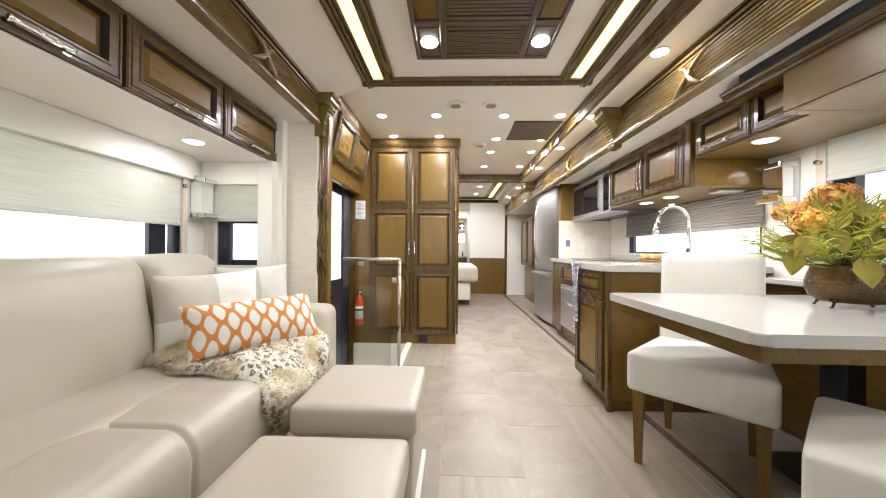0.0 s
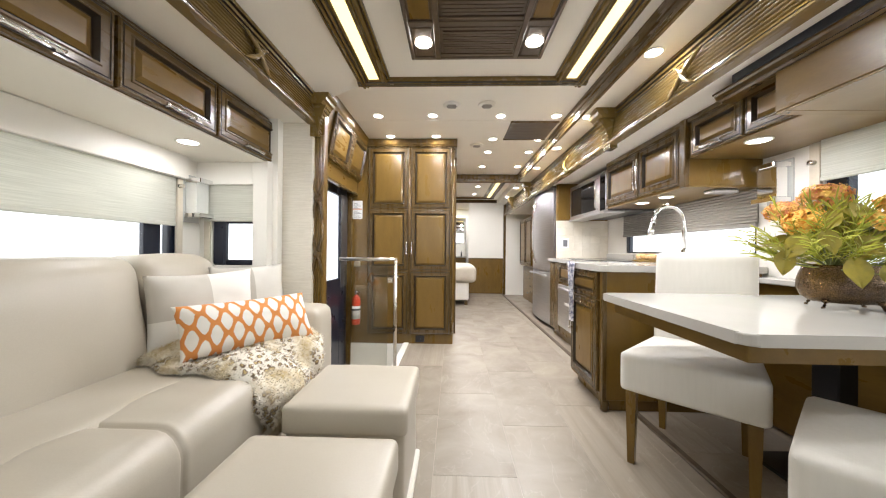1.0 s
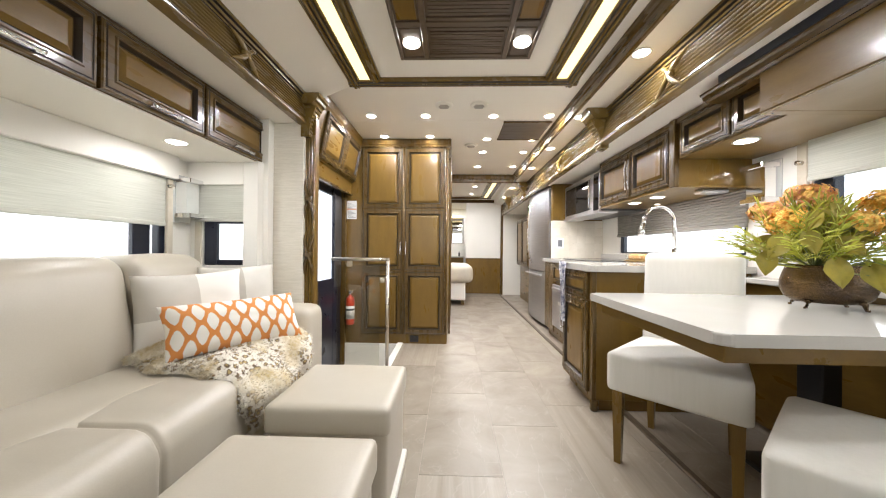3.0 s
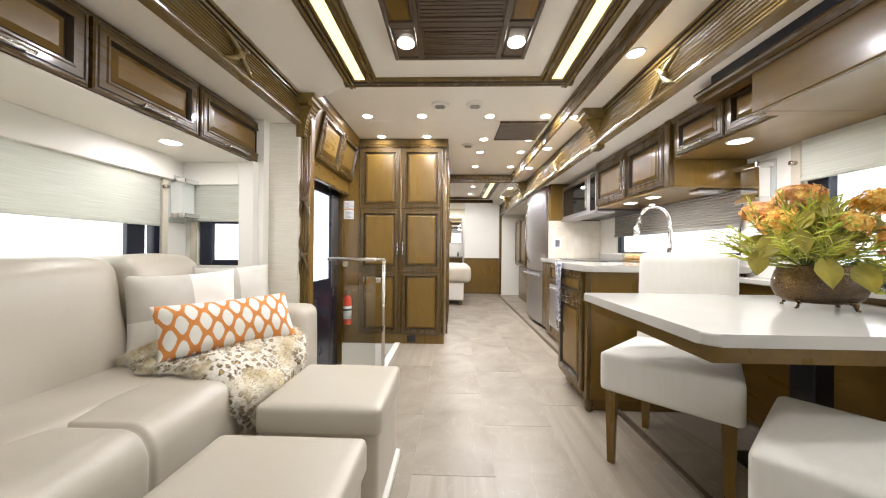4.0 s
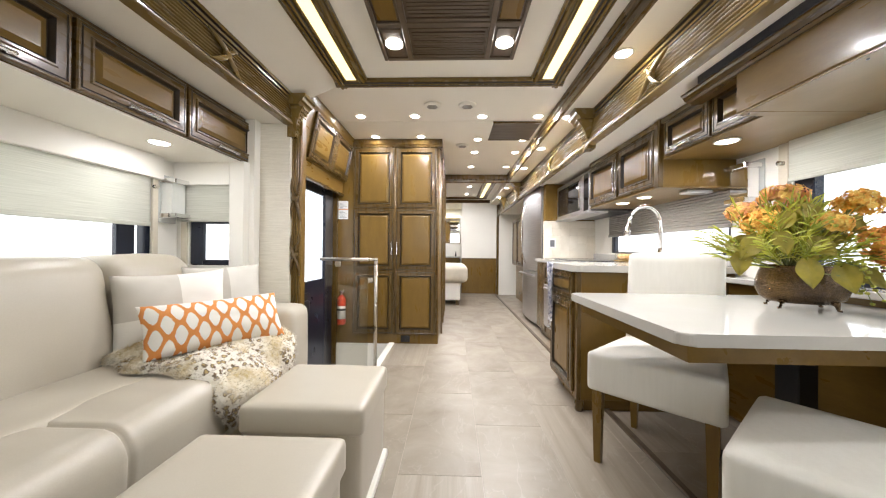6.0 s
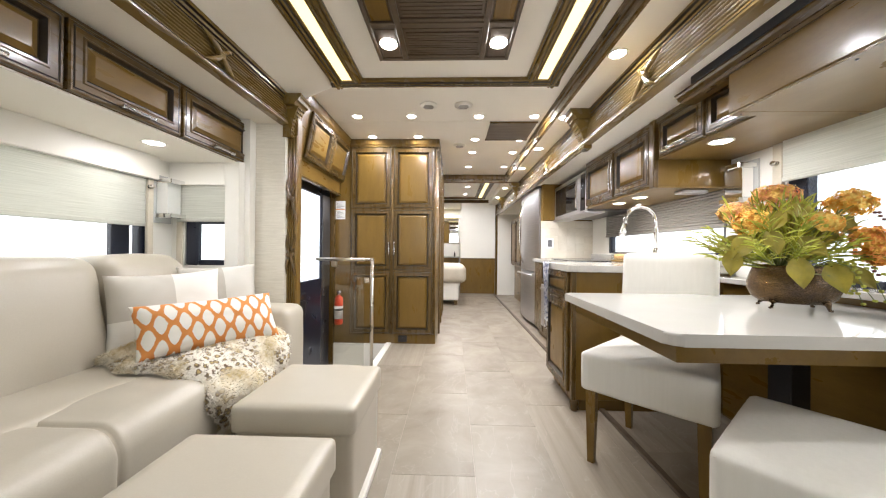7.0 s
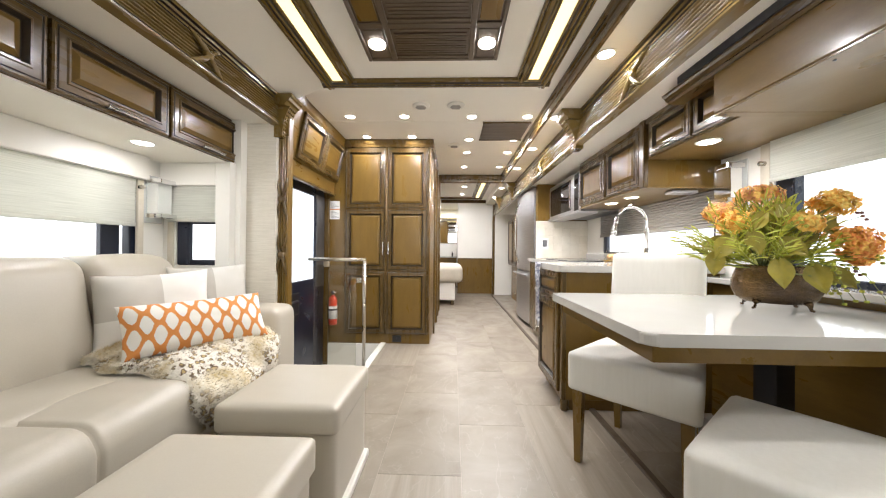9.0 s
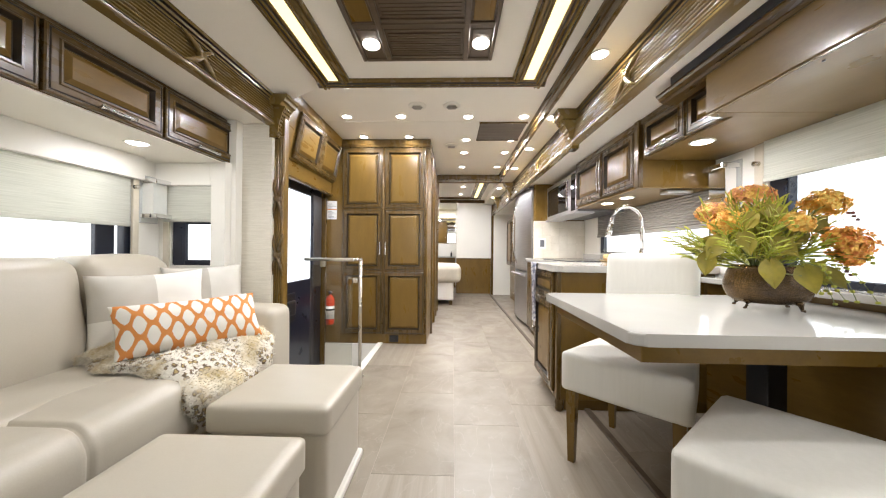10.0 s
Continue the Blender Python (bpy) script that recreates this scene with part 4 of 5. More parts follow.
part("upper_panel", box(1.285, 1.55, 3.888, 3.911, 1.338, RCEIL - 0.002, 0.003), WOOD, c)

f = thing("fridge", (1.6, 4.5, 0), "stainless steel bottom-freezer fridge with a bowed door handle", "fridge")
part("body", box(1.285, RX - 0.01, 4.0, 5.0, 0.03, 1.74, 0.008, 2), DSTEEL, f)
def bowed(y0, y1, z0, z1, x=1.283, d=0.05):
    pr = [(x, y0)] + [(x - 0.018 - d * math.sin(math.pi * k / 12) ** 0.7, y0 + (y1 - y0) * k / 12) for k in range(13)] + [(x, y1)]
    bm = prism(pr, "z", z0, z1)
    return bm
part("fridge_door", bowed(3.995, 5.0, 0.715, 1.75), STEEL, f, "curved steel door", False)
part("freezer_drawer", bowed(3.995, 5.0, 0.05, 0.70), STEEL, f, "curved steel drawer", False)
part("handle", tube([(1.225, 4.62, 0.80), (1.19, 4.62, 0.86), (1.165, 4.62, 1.0), (1.155, 4.62, 1.22), (1.165, 4.62, 1.46), (1.19, 4.62, 1.60), (1.225, 4.62, 1.66)], 0.014, 10), CHROME, f, "bowed bar handle", True)
part("drawer_pull", tube([(1.22, 4.15, 0.66), (1.18, 4.2, 0.665), (1.17, 4.5, 0.665), (1.18, 4.8, 0.665), (1.22, 4.86, 0.66)], 0.013, 8), STEEL, f, "steel pull bar", True)
part("hinge", box(1.24, 1.30, 4.0, 4.06, 1.752, 1.775, 0.004), DSTEEL, f)

m = thing("microwave", (1.6, 3.4, 1.33), "stainless over-range microwave with a black glass door", "microwave")
part("body", box(1.445, RX - 0.01, 2.99, 3.885, 1.345, 1.72, 0.004), DSTEEL, m)
part("front", box(1.425, 1.447, 2.99, 3.885, 1.345, 1.72, 0.006), STEEL, m, "steel front")
part("door_glass", box(1.421, 1.427, 3.19, 3.84, 1.375, 1.675, 0.003), BLACKGLASS, m, "black glass window")
part("control_panel", box(1.420, 1.427, 2.995, 3.10, 1.355, 1.70, 0.003), BLACKGLASS, m, "black control panel")
part("button", join(*[box(1.4185, 1.4205, 3.13 + 0.022 * i, 3.145 + 0.022 * i, 1.50 + 0.03 * j, 1.508 + 0.03 * j, 0) for i in range(4) for j in range(5)]), STEEL, m, "rows of small keys")
part("handle", tube([(1.43, 3.16, 1.38), (1.40, 3.16, 1.40), (1.40, 3.16, 1.66), (1.43, 3.16, 1.68)], 0.008, 8), CHROME, m, "door bar", True)
part("bottom_rim", box(1.41, 1.60, 2.99, 3.885, 1.325, 1.347, 0.004), STEEL, m)

c = thing("wall_cabinet", (1.6, 2.5, 1.365), "dark glazed wood kitchen wall cabinet with two raised-panel doors", "wall cabinet")
part("body", box(1.442, RX - 0.004, 1.975, 2.985, 1.368, RCEIL - 0.002, 0.003), WOOD, c)
part("bottom", box(1.43, RX - 0.004, 1.98, 2.985, 1.362, 1.368, 0), UNDER, c, "glossy tan underside")
panel_door("-x", 1.44, 2.035, 2.462, 1.385, 1.725, c)
panel_door("-x", 1.44, 2.482, 2.975, 1.385, 1.725, c)
part("top_rail", box(1.425, 1.445, 1.975, 2.985, 1.73, RCEIL - 0.003, 0.004), FRAMEY, c)
part("post", box(1.415, 1.445, 1.972, 2.022, 1.362, RCEIL - 0.003, 0.004), FRAME, c)
for yy in (2.452, 2.492):
    part("handle", tube([(1.40, yy, 1.44), (1.392, yy, 1.50), (1.392, yy, 1.60), (1.40, yy, 1.66)], 0.006, 8), CHROME, c, "slim curved pull", True)
part("puck", box(1.62, 1.78, 2.02, 2.10, 1.338, 1.360, 0.006), STEEL, c, "slim steel light fitting")

c = thing("wall_cabinet", (1.6, 1.6, 1.53), "small dark glazed wood wall cabinet by the dinette", "wall cabinet")
part("body", box(1.442, RX - 0.004, 1.25, 1.970, 1.535, RCEIL - 0.002, 0.003), WOODY, c)
part("underside", box(1.442, RX - 0.004, 1.25, 1.970, 1.529, 1.535, 0), UNDER, c, "glossy tan underside")
panel_door("-x", 1.44, 1.595, 1.93, 1.537, 1.735, c, s=0.8, handle=((1.70, 1.553), (1.83, 1.553)), frame_mat=FRAMEY, field_mat=WOODY)
panel_door("-x", 1.44, 1.252, 1.583, 1.537, 1.735, c, s=0.8, frame_mat=FRAMEY, field_mat=WOODY)
part("top_rail", box(1.425, 1.445, 1.30, 1.972, 1.74, RCEIL - 0.003, 0.004), FRAMEY, c)

h = thing("overhead_console", (1.6, 0.4, 1.53), "glossy brown wooden overhead box above the dinette window", "overhead console")
part("body", box(1.33, RX - 0.004, -1.2, 1.345, 1.536, 1.70, 0.004), WOODY, h)
part("underside", join(box(1.334, RX - 0.004, -1.2, 1.298, 1.528, 1.5345, 0.001), box(1.334, RX - 0.004, 1.301, 1.343, 1.528, 1.5345, 0.001)), UNDER, h, "glossy brown underside in two panels")
part("screw", join(*[lathe([(0.004, 0), (0.004, -0.003), (0.001, -0.004)], a, b, 1.528, 8) for a, b in ((1.36, 1.32), (1.82, 1.32), (1.36, 0.95), (1.82, 0.95))]), DSTEEL, h, "small dark screw heads")
part("crown", prism([(1.36, 1.70), (1.335, 1.703), (1.325, 1.712), (1.318, 1.712), (1.310, 1.728), (1.30, 1.734), (1.298, 1.742), (1.40, 1.742), (1.40, 1.70)], "y", -1.2, 1.62), FRAMEY, h)
# solid near-black block: the gap's shade is put into its colour
part("slot", box(1.292, 1.45, -1.2, 1.50, 1.740, RCEIL - 0.001, 0), NAVY, h, "dark block above the crown, coloured as a recess in shade")

w = thing("window_dinette", (RX, 0.5, 0.83), "wide dinette window with dark frame and raised woven shade", "window", kind="structure")
part("pane", box(RX + 0.04, RX + 0.045, -0.7, 1.66, 0.83, 1.50, 0), TINTED, w).visible_shadow = False
part("frame", join(box(RX + 0.005, RX + 0.055, 1.57, 1.66, 0.83, 1.50, 0.004), box(RX + 0.005, RX + 0.055, -0.7, 1.57, 0.83, 0.865, 0.004), box(RX + 0.005, RX + 0.055, -0.7, -0.66, 0.865, 1.50, 0.004)), NAVY, w, "dark window frame")
part("shade", box(RX - 0.036, RX - 0.030, -0.7, 1.645, 1.345, 1.531, 0), SHADE, w, "woven pleated shade")
part("shade_rail", box(RX - 0.044, RX - 0.022, -0.7, 1.645, 1.325, 1.347, 0.004), SHADE, w)
part("side_trim", box(RX - 0.02, RX - 0.002, 1.665, 1.715, 0.83, 1.53, 0.003), TAN, w)
part("shade_bracket", tube([(RX - 0.02, 1.69, 1.43), (RX - 0.045, 1.69, 1.43)], 0.012, 12), NICKEL, w, "small metal bracket", True)
w = thing("window_kitchen", (RX, 2.7, 0.95), "low kitchen window with dark rounded frame and grey pleated shade", "window", kind="structure")
part("pane", box(RX + 0.04, RX + 0.045, 2.02, 3.50, KZ0, KZ1, 0), TINTED, w).visible_shadow = False
part("frame", join(box(RX + 0.002, RX + 0.05, 3.44, 3.50, KZ0, KZ1, 0.01), box(RX + 0.002, RX + 0.05, 2.02, 2.045, KZ0, KZ1, 0.01), box(RX + 0.002, RX + 0.05, 2.045, 3.44, KZ0, KZ0 + 0.015, 0.004)), NAVY, w, "dark rounded window frame")
prf = [(RX - 0.012 - (0.010 if k % 2 else 0.0), 1.362 - k * (1.362 - 1.15) / 22) for k in range(23)]
part("shade", prism(prf + [(RX - 0.004, 1.15), (RX - 0.004, 1.362)], "y", 2.0, 3.52), GREYSHADE, w, "grey pleated shade")
part("shade_rail", box(RX - 0.026, RX - 0.004, 2.0, 3.52, 1.125, 1.15, 0.004), GREYSHADE, w)

fa = thing("faucet", (1.55, 2.18, 0.887), "chrome gooseneck kitchen faucet", "faucet")
part("neck", tube([(1.56, 2.18, 0.887), (1.56, 2.18, 1.16)] + [(1.46 + 0.10 * math.cos(a), 2.18, 1.17 + 0.105 * math.sin(a)) for a in [k * math.pi / 10 for k in range(11)]] + [(1.355, 2.18, 1.15)], 0.013, 12), CHROME, fa, "", True)
part("spray_head", tube([(1.356, 2.18, 1.16), (1.345, 2.18, 1.11), (1.335, 2.18, 1.07)], [0.014, 0.019, 0.017], 12), CHROME, fa, "", True)
part("base", lathe([(0.028, 0), (0.026, 0.02), (0.018, 0.03), (0.017, 0.10), (0.014, 0.11)], 1.56, 2.18, 0.887, 18), CHROME, fa, "", True)
part("lever", tube([(1.56, 2.16, 0.95), (1.56, 2.10, 0.97)], [0.008, 0.005], 8), CHROME, fa, "", True)

# ---------------------------------------------------------------- dinette
def outline(x0, x1, y0, y1, r):
    pr = []
    for cx, cy, a0 in ((x1 - r, y1 - r, 0), (x0 + r, y1 - r, 90), (x0 + r, y0 + r, 180), (x1 - r, y0 + r, 270)):
        pr += [(cx + r * math.cos(radians(a0 + k * 15)), cy + r * math.sin(radians(a0 + k * 15))) for k in range(7)]
    return pr

t = thing("dining_table", (1.25, 1.2, 0), "white quartz dining table with wooden apron and black pedestal", "dining table")
bm = prism(outline(0.755, 1.80, 0.815, 1.60, 0.035), "z", 0.735, 0.768)
ease_rims(bm)
part("tabletop", bm, QUARTZ, t, "polished white quartz top")
part("apron", prism(outline(0.80, 1.80, 0.86, 1.555, 0.004), "z", 0.682, 0.734), WOODY, t, "brown wooden apron")
part("pedestal", box(1.58, 1.66, 1.34, 1.44, 0.02, 0.682, 0.004), BLACK, t, "black pedestal leg")
part("foot", box(1.45, 1.78, 1.1, 1.6, 0.0, 0.02, 0.004), BLACK, t)
l = thing("window_ledge", (1.8, 0.8, 0), "white ledge over brown panelling under the dinette window", "ledge")
part("top", box(1.74, RX - 0.002, -0.9, 1.94, 0.80, 0.832, 0.005), QUARTZ, l)
part("panelling", box(1.80, RX - 0.002, -0.9, 1.94, 0.02, 0.80, 0.003), WOODY, l, "dark brown panelling")

def chair(m, label, covered=False):
    """Local: the seat faces +y, z up from the floor."""
    c = thing("dining_chair", (0, 0, 0), label, "dining chair", "dining chairs")
    bm = cushion(-0.230, 0.230, -0.235, 0.250, 0.330, 0.508, 0.022, (0.003, 0.003, 0.012), 14)
    for q in bm.verts:
        q.co.x *= 1 + 0.09 * q.co.y / 0.25
        if covered and q.co.z < 0.40:
            # the lower edge is drawn up between the legs
            q.co.z += 0.045 * max(0, 1 - (q.co.x / 0.19) ** 6) * max(0, 1 - (q.co.y / 0.19) ** 6) + 0.030 * (max(0, 1 - (q.co.x / 0.19) ** 6) + max(0, 1 - (q.co.y / 0.19) ** 6)) / 2
    part("seat", bm, FABRIC, c, "cream upholstered box seat", True)
    bm = cushion(-0.208, 0.208, -0.265, -0.185, 0.42, 0.965, 0.028, (0.0, 0.006, 0.004), 14)
    for q in bm.verts:
        q.co.y -= 0.05 * max(0, q.co.z - 0.5) / 0.46
    part("backrest", bm, FABRIC, c, "cream upholstered back", True)
    for sx, sy in ((-1, 1), (1, 1), (-1, -1), (1, -1)):
        x, y = sx * (0.205 if sy > 0 else 0.168), sy * 0.215
        ty = y + (0.0 if sy > 0 else -0.02)
        pr = []
        for z, h in ((0.0, 0.026), (0.345, 0.030)) if covered else ((0.0, 0.014), (0.345, 0.022)):
            yy = ty if z == 0 else y
            pr.append([(x - h, yy - h, z), (x + h, yy - h, z), (x + h, yy + h, z), (x - h, yy + h, z)])
        part("leg", loops_mesh(pr), FABRIC if covered else WOOD, c, "leg covered in cream fabric" if covered else "tapered brown wooden leg")
    if covered:
        edge = [(sx * 0.2255 * (1 + 0.09 * sy * 0.232 / 0.25), sy * 0.232 + 0.006, 0.490) for sx, sy in ((-1, -1), (-1, 1), (1, 1), (1, -1))]
        part("welt", tube(edge, 0.0032, 6), FABRIC, c, "sewn welt seam round the seat", True)
    c.matrix_basis = m
    return c

A1 = math.degrees(math.atan2(-0.73, -0.684)) - 90
c1 = chair(pose(1.160, 1.532, 0, 0, 0, A1), "cream upholstered dining chair with tapered legs beyond the table")
chair(pose(1.173, 0.752, 0, 0, 0, 40.0), "cream upholstered dining chair with fabric-covered legs, turned away from the table", True)

# ---------------------------------------------------------------- far end
d = thing("sliding_door", (0.8, 7.25, 0), "sliding bedroom door, white above and brown wood below", "door")
part("upper_panel", box(0.38, 1.15, 7.22, 7.26, 0.79, 2.03, 0.004), WHITE, d, "white upper panel")
part("lower_panel", box(0.38, 1.15, 7.215, 7.26, 0.01, 0.78, 0.004), WOOD, d, "brown lower panel")
part("rail", box(0.38, 1.15, 7.21, 7.26, 0.775, 0.80, 0.003), FRAME, d)
solid("door_jamb", join(box(1.155, 1.20, 7.16, 7.26, 0, 1.99, 0.004), box(0.0, 1.35, 7.2, 7.27, 2.035, CZ, 0.003)), FRAME, "dark wood jamb of the sliding door", "trim", "structure")
solid("wall_closet", box(1.20, RX, 7.15, 7.21, 0, RCEIL, 0), WHITE, "white end wall of the bedroom slide-out", "wall", "structure")
solid("slide_trim", join(box(1.115, 1.150, -1.0, 7.15, -0.003, 0.014, 0.004)), VENT, "dark strip along the edge of the slide-out floor", "trim", "structure")
b = thing("bed", (0.0, 6.0, 0), "bed with a beige quilt hanging over its rounded foot", "bed")
part("base", box(-1.0, 0.32, 5.72, 6.9, 0.08, 0.42, 0.02), CEIL, b)
part("quilt", cushion(-1.0, 0.45, 5.62, 6.95, 0.40, 0.70, 0.09, (0.0, 0.0, 0.03), 12, 0.01), TAN, b, "beige quilt", True)
part("leg", box(0.24, 0.30, 5.74, 5.80, 0, 0.08, 0.003), FRAME, b)
v = thing("vanity", (0.0, 8.5, 0), "bathroom vanity with mirror above a white backsplash", "vanity")
part("cabinet", box(-0.9, 0.37, 8.4, 8.88, 0, 0.78, 0.004), WOOD, v)
part("top", box(-0.9, 0.38, 8.38, 8.88, 0.78, 0.81, 0.004), QUARTZ, v)
part("backsplash", box(-0.9, 0.38, 8.86, 8.88, 0.81, 1.15, 0.002), WHITE, v)
part("mirror", box(-0.9, 0.38, 8.86, 8.88, 1.17, 1.85, 0.004), MIRROR, v, "wide mirror")
part("light_bar", box(-0.6, 0.36, 8.80, 8.86, 1.86, 1.90, 0.004), LED, v, "warm light bar")
part("bottle", lathe([(0.02, 0), (0.022, 0.08), (0.010, 0.10), (0.010, 0.13)], 0.26, 8.6, 0.81, 12), BLACK, v, "small dark bottle", True)
# added area light with no fixture, brightens the far bathroom
lamp("bath_lamp", "AREA", pose(0.2, 8.3, CZ - 0.03), 14, 0.4)
w = thing("wardrobe", (1.6, 6.2, 0.6), "brown wooden bedroom cabinet hung on the slide-out wall", "wardrobe")
part("body", box(1.44, RX, 5.75, 6.75, 0.68, 1.60, 0.004), WOOD, w)
panel_door("-x", 1.44, 5.77, 6.25, 0.70, 1.58, w)
panel_door("-x", 1.44, 6.26, 6.74, 0.70, 1.58, w)
part("lower", box(1.50, RX, 5.2, 6.75, 0.0, 0.66, 0.004), WOODY, w)

# ---------------------------------------------------------------- soft things on the sofa
def two_tone(ob, other, pick):
    """Gives the faces for which pick(face centre index) is true the second material."""
    ob.data.materials.append(other)
    for f in ob.data.polygons:
        if pick(f.index):
            f.material_index = 1


def pillow(name, a, b, up, thick, nu, nv, mat, label, second=None, chooser=None, sag=0.03, seed=0):
    """A stuffed pillow from bottom corner a to bottom corner b, with the side up; chooser(u, v) picks the second cloth."""
    a, b, up = Vector(a), Vector(b), Vector(up)
    e = b - a
    nrm = e.cross(up).normalized()
    t = thing(name, a, label, "pillow")
    bm = bmesh.new()
    picks = []
    grid = {}
    for s in (0, 1):
        for i in range(nu + 1):
            for j in range(nv + 1):
                u, v = i / nu, j / nv
                rim = i in (0, nu) or j in (0, nv)
                if rim and s:
                    grid[s, i, j] = grid[0, i, j]
                    continue
                U, V = 2 * u - 1, 2 * v - 1
                uu = 0.5 + 0.5 * U * (1 - sag * (1 - V * V))
                vv = 0.5 + 0.5 * V * (1 - sag * 1.6 * (1 - U * U))
                d = thick * max(0, (1 - U ** 4) * (1 - V ** 2)) ** 0.6 * (1 - 2 * s)
                d += 0.006 * noise.noise(Vector((u * 5 + seed, v * 5, s * 3.0))) * (0 if rim else 1)
                grid[s, i, j] = bm.verts.new(a + e * uu + up * vv + nrm * d)
    for s in (0, 1):
        for i in range(nu):
            for j in range(nv):
                q = [grid[s, i, j], grid[s, i + 1, j], grid[s, i + 1, j + 1], grid[s, i, j + 1]]
                bm.faces.new(q if s == 0 else q[::-1])
                picks.append(bool(chooser and chooser((i + 0.5) / nu, (j + 0.5) / nv)))
    ob = part("cover", bm, mat, t, "", True)
    if second:
        two_tone(ob, second, lambda k: picks[k])
    return t


GREYFAB = material("pale_grey_fabric", (0.62, 0.59, 0.53), (0.56, 0.53, 0.47), 0.8, fine=400, bump=0.3, distance=0.001, tint=0.0)
WHITEFAB = material("white_fabric", (0.82, 0.80, 0.75), (0.78, 0.76, 0.70), 0.8, fine=400, bump=0.3, distance=0.001, tint=0.0)
checker = lambda u, v: (u < 0.52) == (v > 0.42)
pillow("throw_pillow", (-1.27, 1.72, 0.49), (-1.03, 2.03, 0.50), (-0.02, -0.02, 0.375), 0.055, 26, 26, WHITEFAB, "square patchwork pillow in white and pale grey, set behind another", GREYFAB, checker, 0.05, 3)
pillow("throw_pillow", (-1.255, 1.315, 0.485), (-1.00, 1.665, 0.50), (-0.055, 0.035, 0.36), 0.085, 26, 26, WHITEFAB, "square patchwork pillow in white and pale grey on the sofa", GREYFAB, checker, 0.05, 8)


def ogee(u, v):
    """Wavy lines along the pillow that meet in turn, with closed cells between them."""
    rows, cells = 4.4, 6.6
    y, ph = v * rows + 0.15, math.tau * (u * cells + 0.1)
    for i in range(int(y) - 1, int(y) + 3):
        sg = 1 if i % 2 else -1
        wave = 0.43 * math.tanh(1.7 * math.cos(ph)) / 0.935
        slope = 0.48 * math.sin(ph) * math.tau * cells / rows / 2.05
        if abs(y - i - sg * wave) < 0.150 * math.sqrt(1 + slope * slope):
            return True
    return False


pillow("lumbar_pillow", (-1.03, 1.225, 0.515), (-0.685, 1.645, 0.525), (-0.085, 0.050, 0.210), 0.080, 280, 96, WHITEFAB, "long white lumbar pillow with an orange ogee lattice print", ORANGE, ogee, 0.045, 5)


def fur_material():
    m = material("spotted_fur", (0.86, 0.81, 0.69), (0.58, 0.46, 0.23), 0.9, scale=11, fine=90, bump=0.6, distance=0.004, tint=0.0, contrast=(0.40, 0.62))
    n, l = m.node_tree.nodes, m.node_tree.links
    p = n["Principled BSDF"]
    src = p.inputs["Base Color"].links[0].from_socket
    tc, vo, no = n.new("ShaderNodeTexCoord"), n.new("ShaderNodeTexVoronoi"), n.new("ShaderNodeTexNoise")
    vo.inputs["Scale"].default_value, vo.inputs["Randomness"].default_value = 38, 1
    no.inputs["Scale"].default_value = 5
    add = n.new("ShaderNodeVectorMath")
    add.operation = "MULTIPLY_ADD"
    nn = n.new("ShaderNodeTexNoise")
    nn.inputs["Scale"].default_value = 60
    l.new(tc.outputs["Object"], nn.inputs["Vector"])
    add.inputs[1].default_value = (0.02, 0.02, 0.02)
    l.new(nn.outputs["Color"], add.inputs[0])
    l.new(tc.outputs["Object"], add.inputs[2])
    l.new(add.outputs[0], vo.inputs["Vector"])
    l.new(tc.outputs["Object"], no.inputs["Vector"])
    # rosettes: a tan centre, a dark broken ring, white between
    ring = n.new("ShaderNodeValToRGB")
    stops = ((0.0, (0.55, 0.42, 0.19)), (0.26, (0.50, 0.37, 0.16)), (0.31, (0.13, 0.09, 0.05)), (0.40, (0.15, 0.10, 0.06)), (0.47, (0.82, 0.78, 0.69)), (1.0, (0.86, 0.83, 0.76)))
    e = ring.color_ramp.elements
    while len(e) < len(stops):
        e.new(0.5)
    for el, (at2, c) in zip(e, stops):
        el.position, el.color = at2, (*c, 1)
    l.new(vo.outputs["Distance"], ring.inputs[0])
    gate = n.new("ShaderNodeMapRange")
    gate.inputs["From Min"].default_value, gate.inputs["From Max"].default_value = 0.44, 0.54
    gate.inputs["To Max"].default_value = 0.95
    l.new(no.outputs["Fac"], gate.inputs["Value"])
    mx = n.new("ShaderNodeMix")
    mx.data_type = "RGBA"
    l.new(gate.outputs[0], mx.inputs[0])
    l.new(src, mx.inputs[6])
    l.new(ring.outputs[0], mx.inputs[7])
    l.new(mx.outputs[2], p.inputs["Base Color"])
    return m


FUR = fur_material()


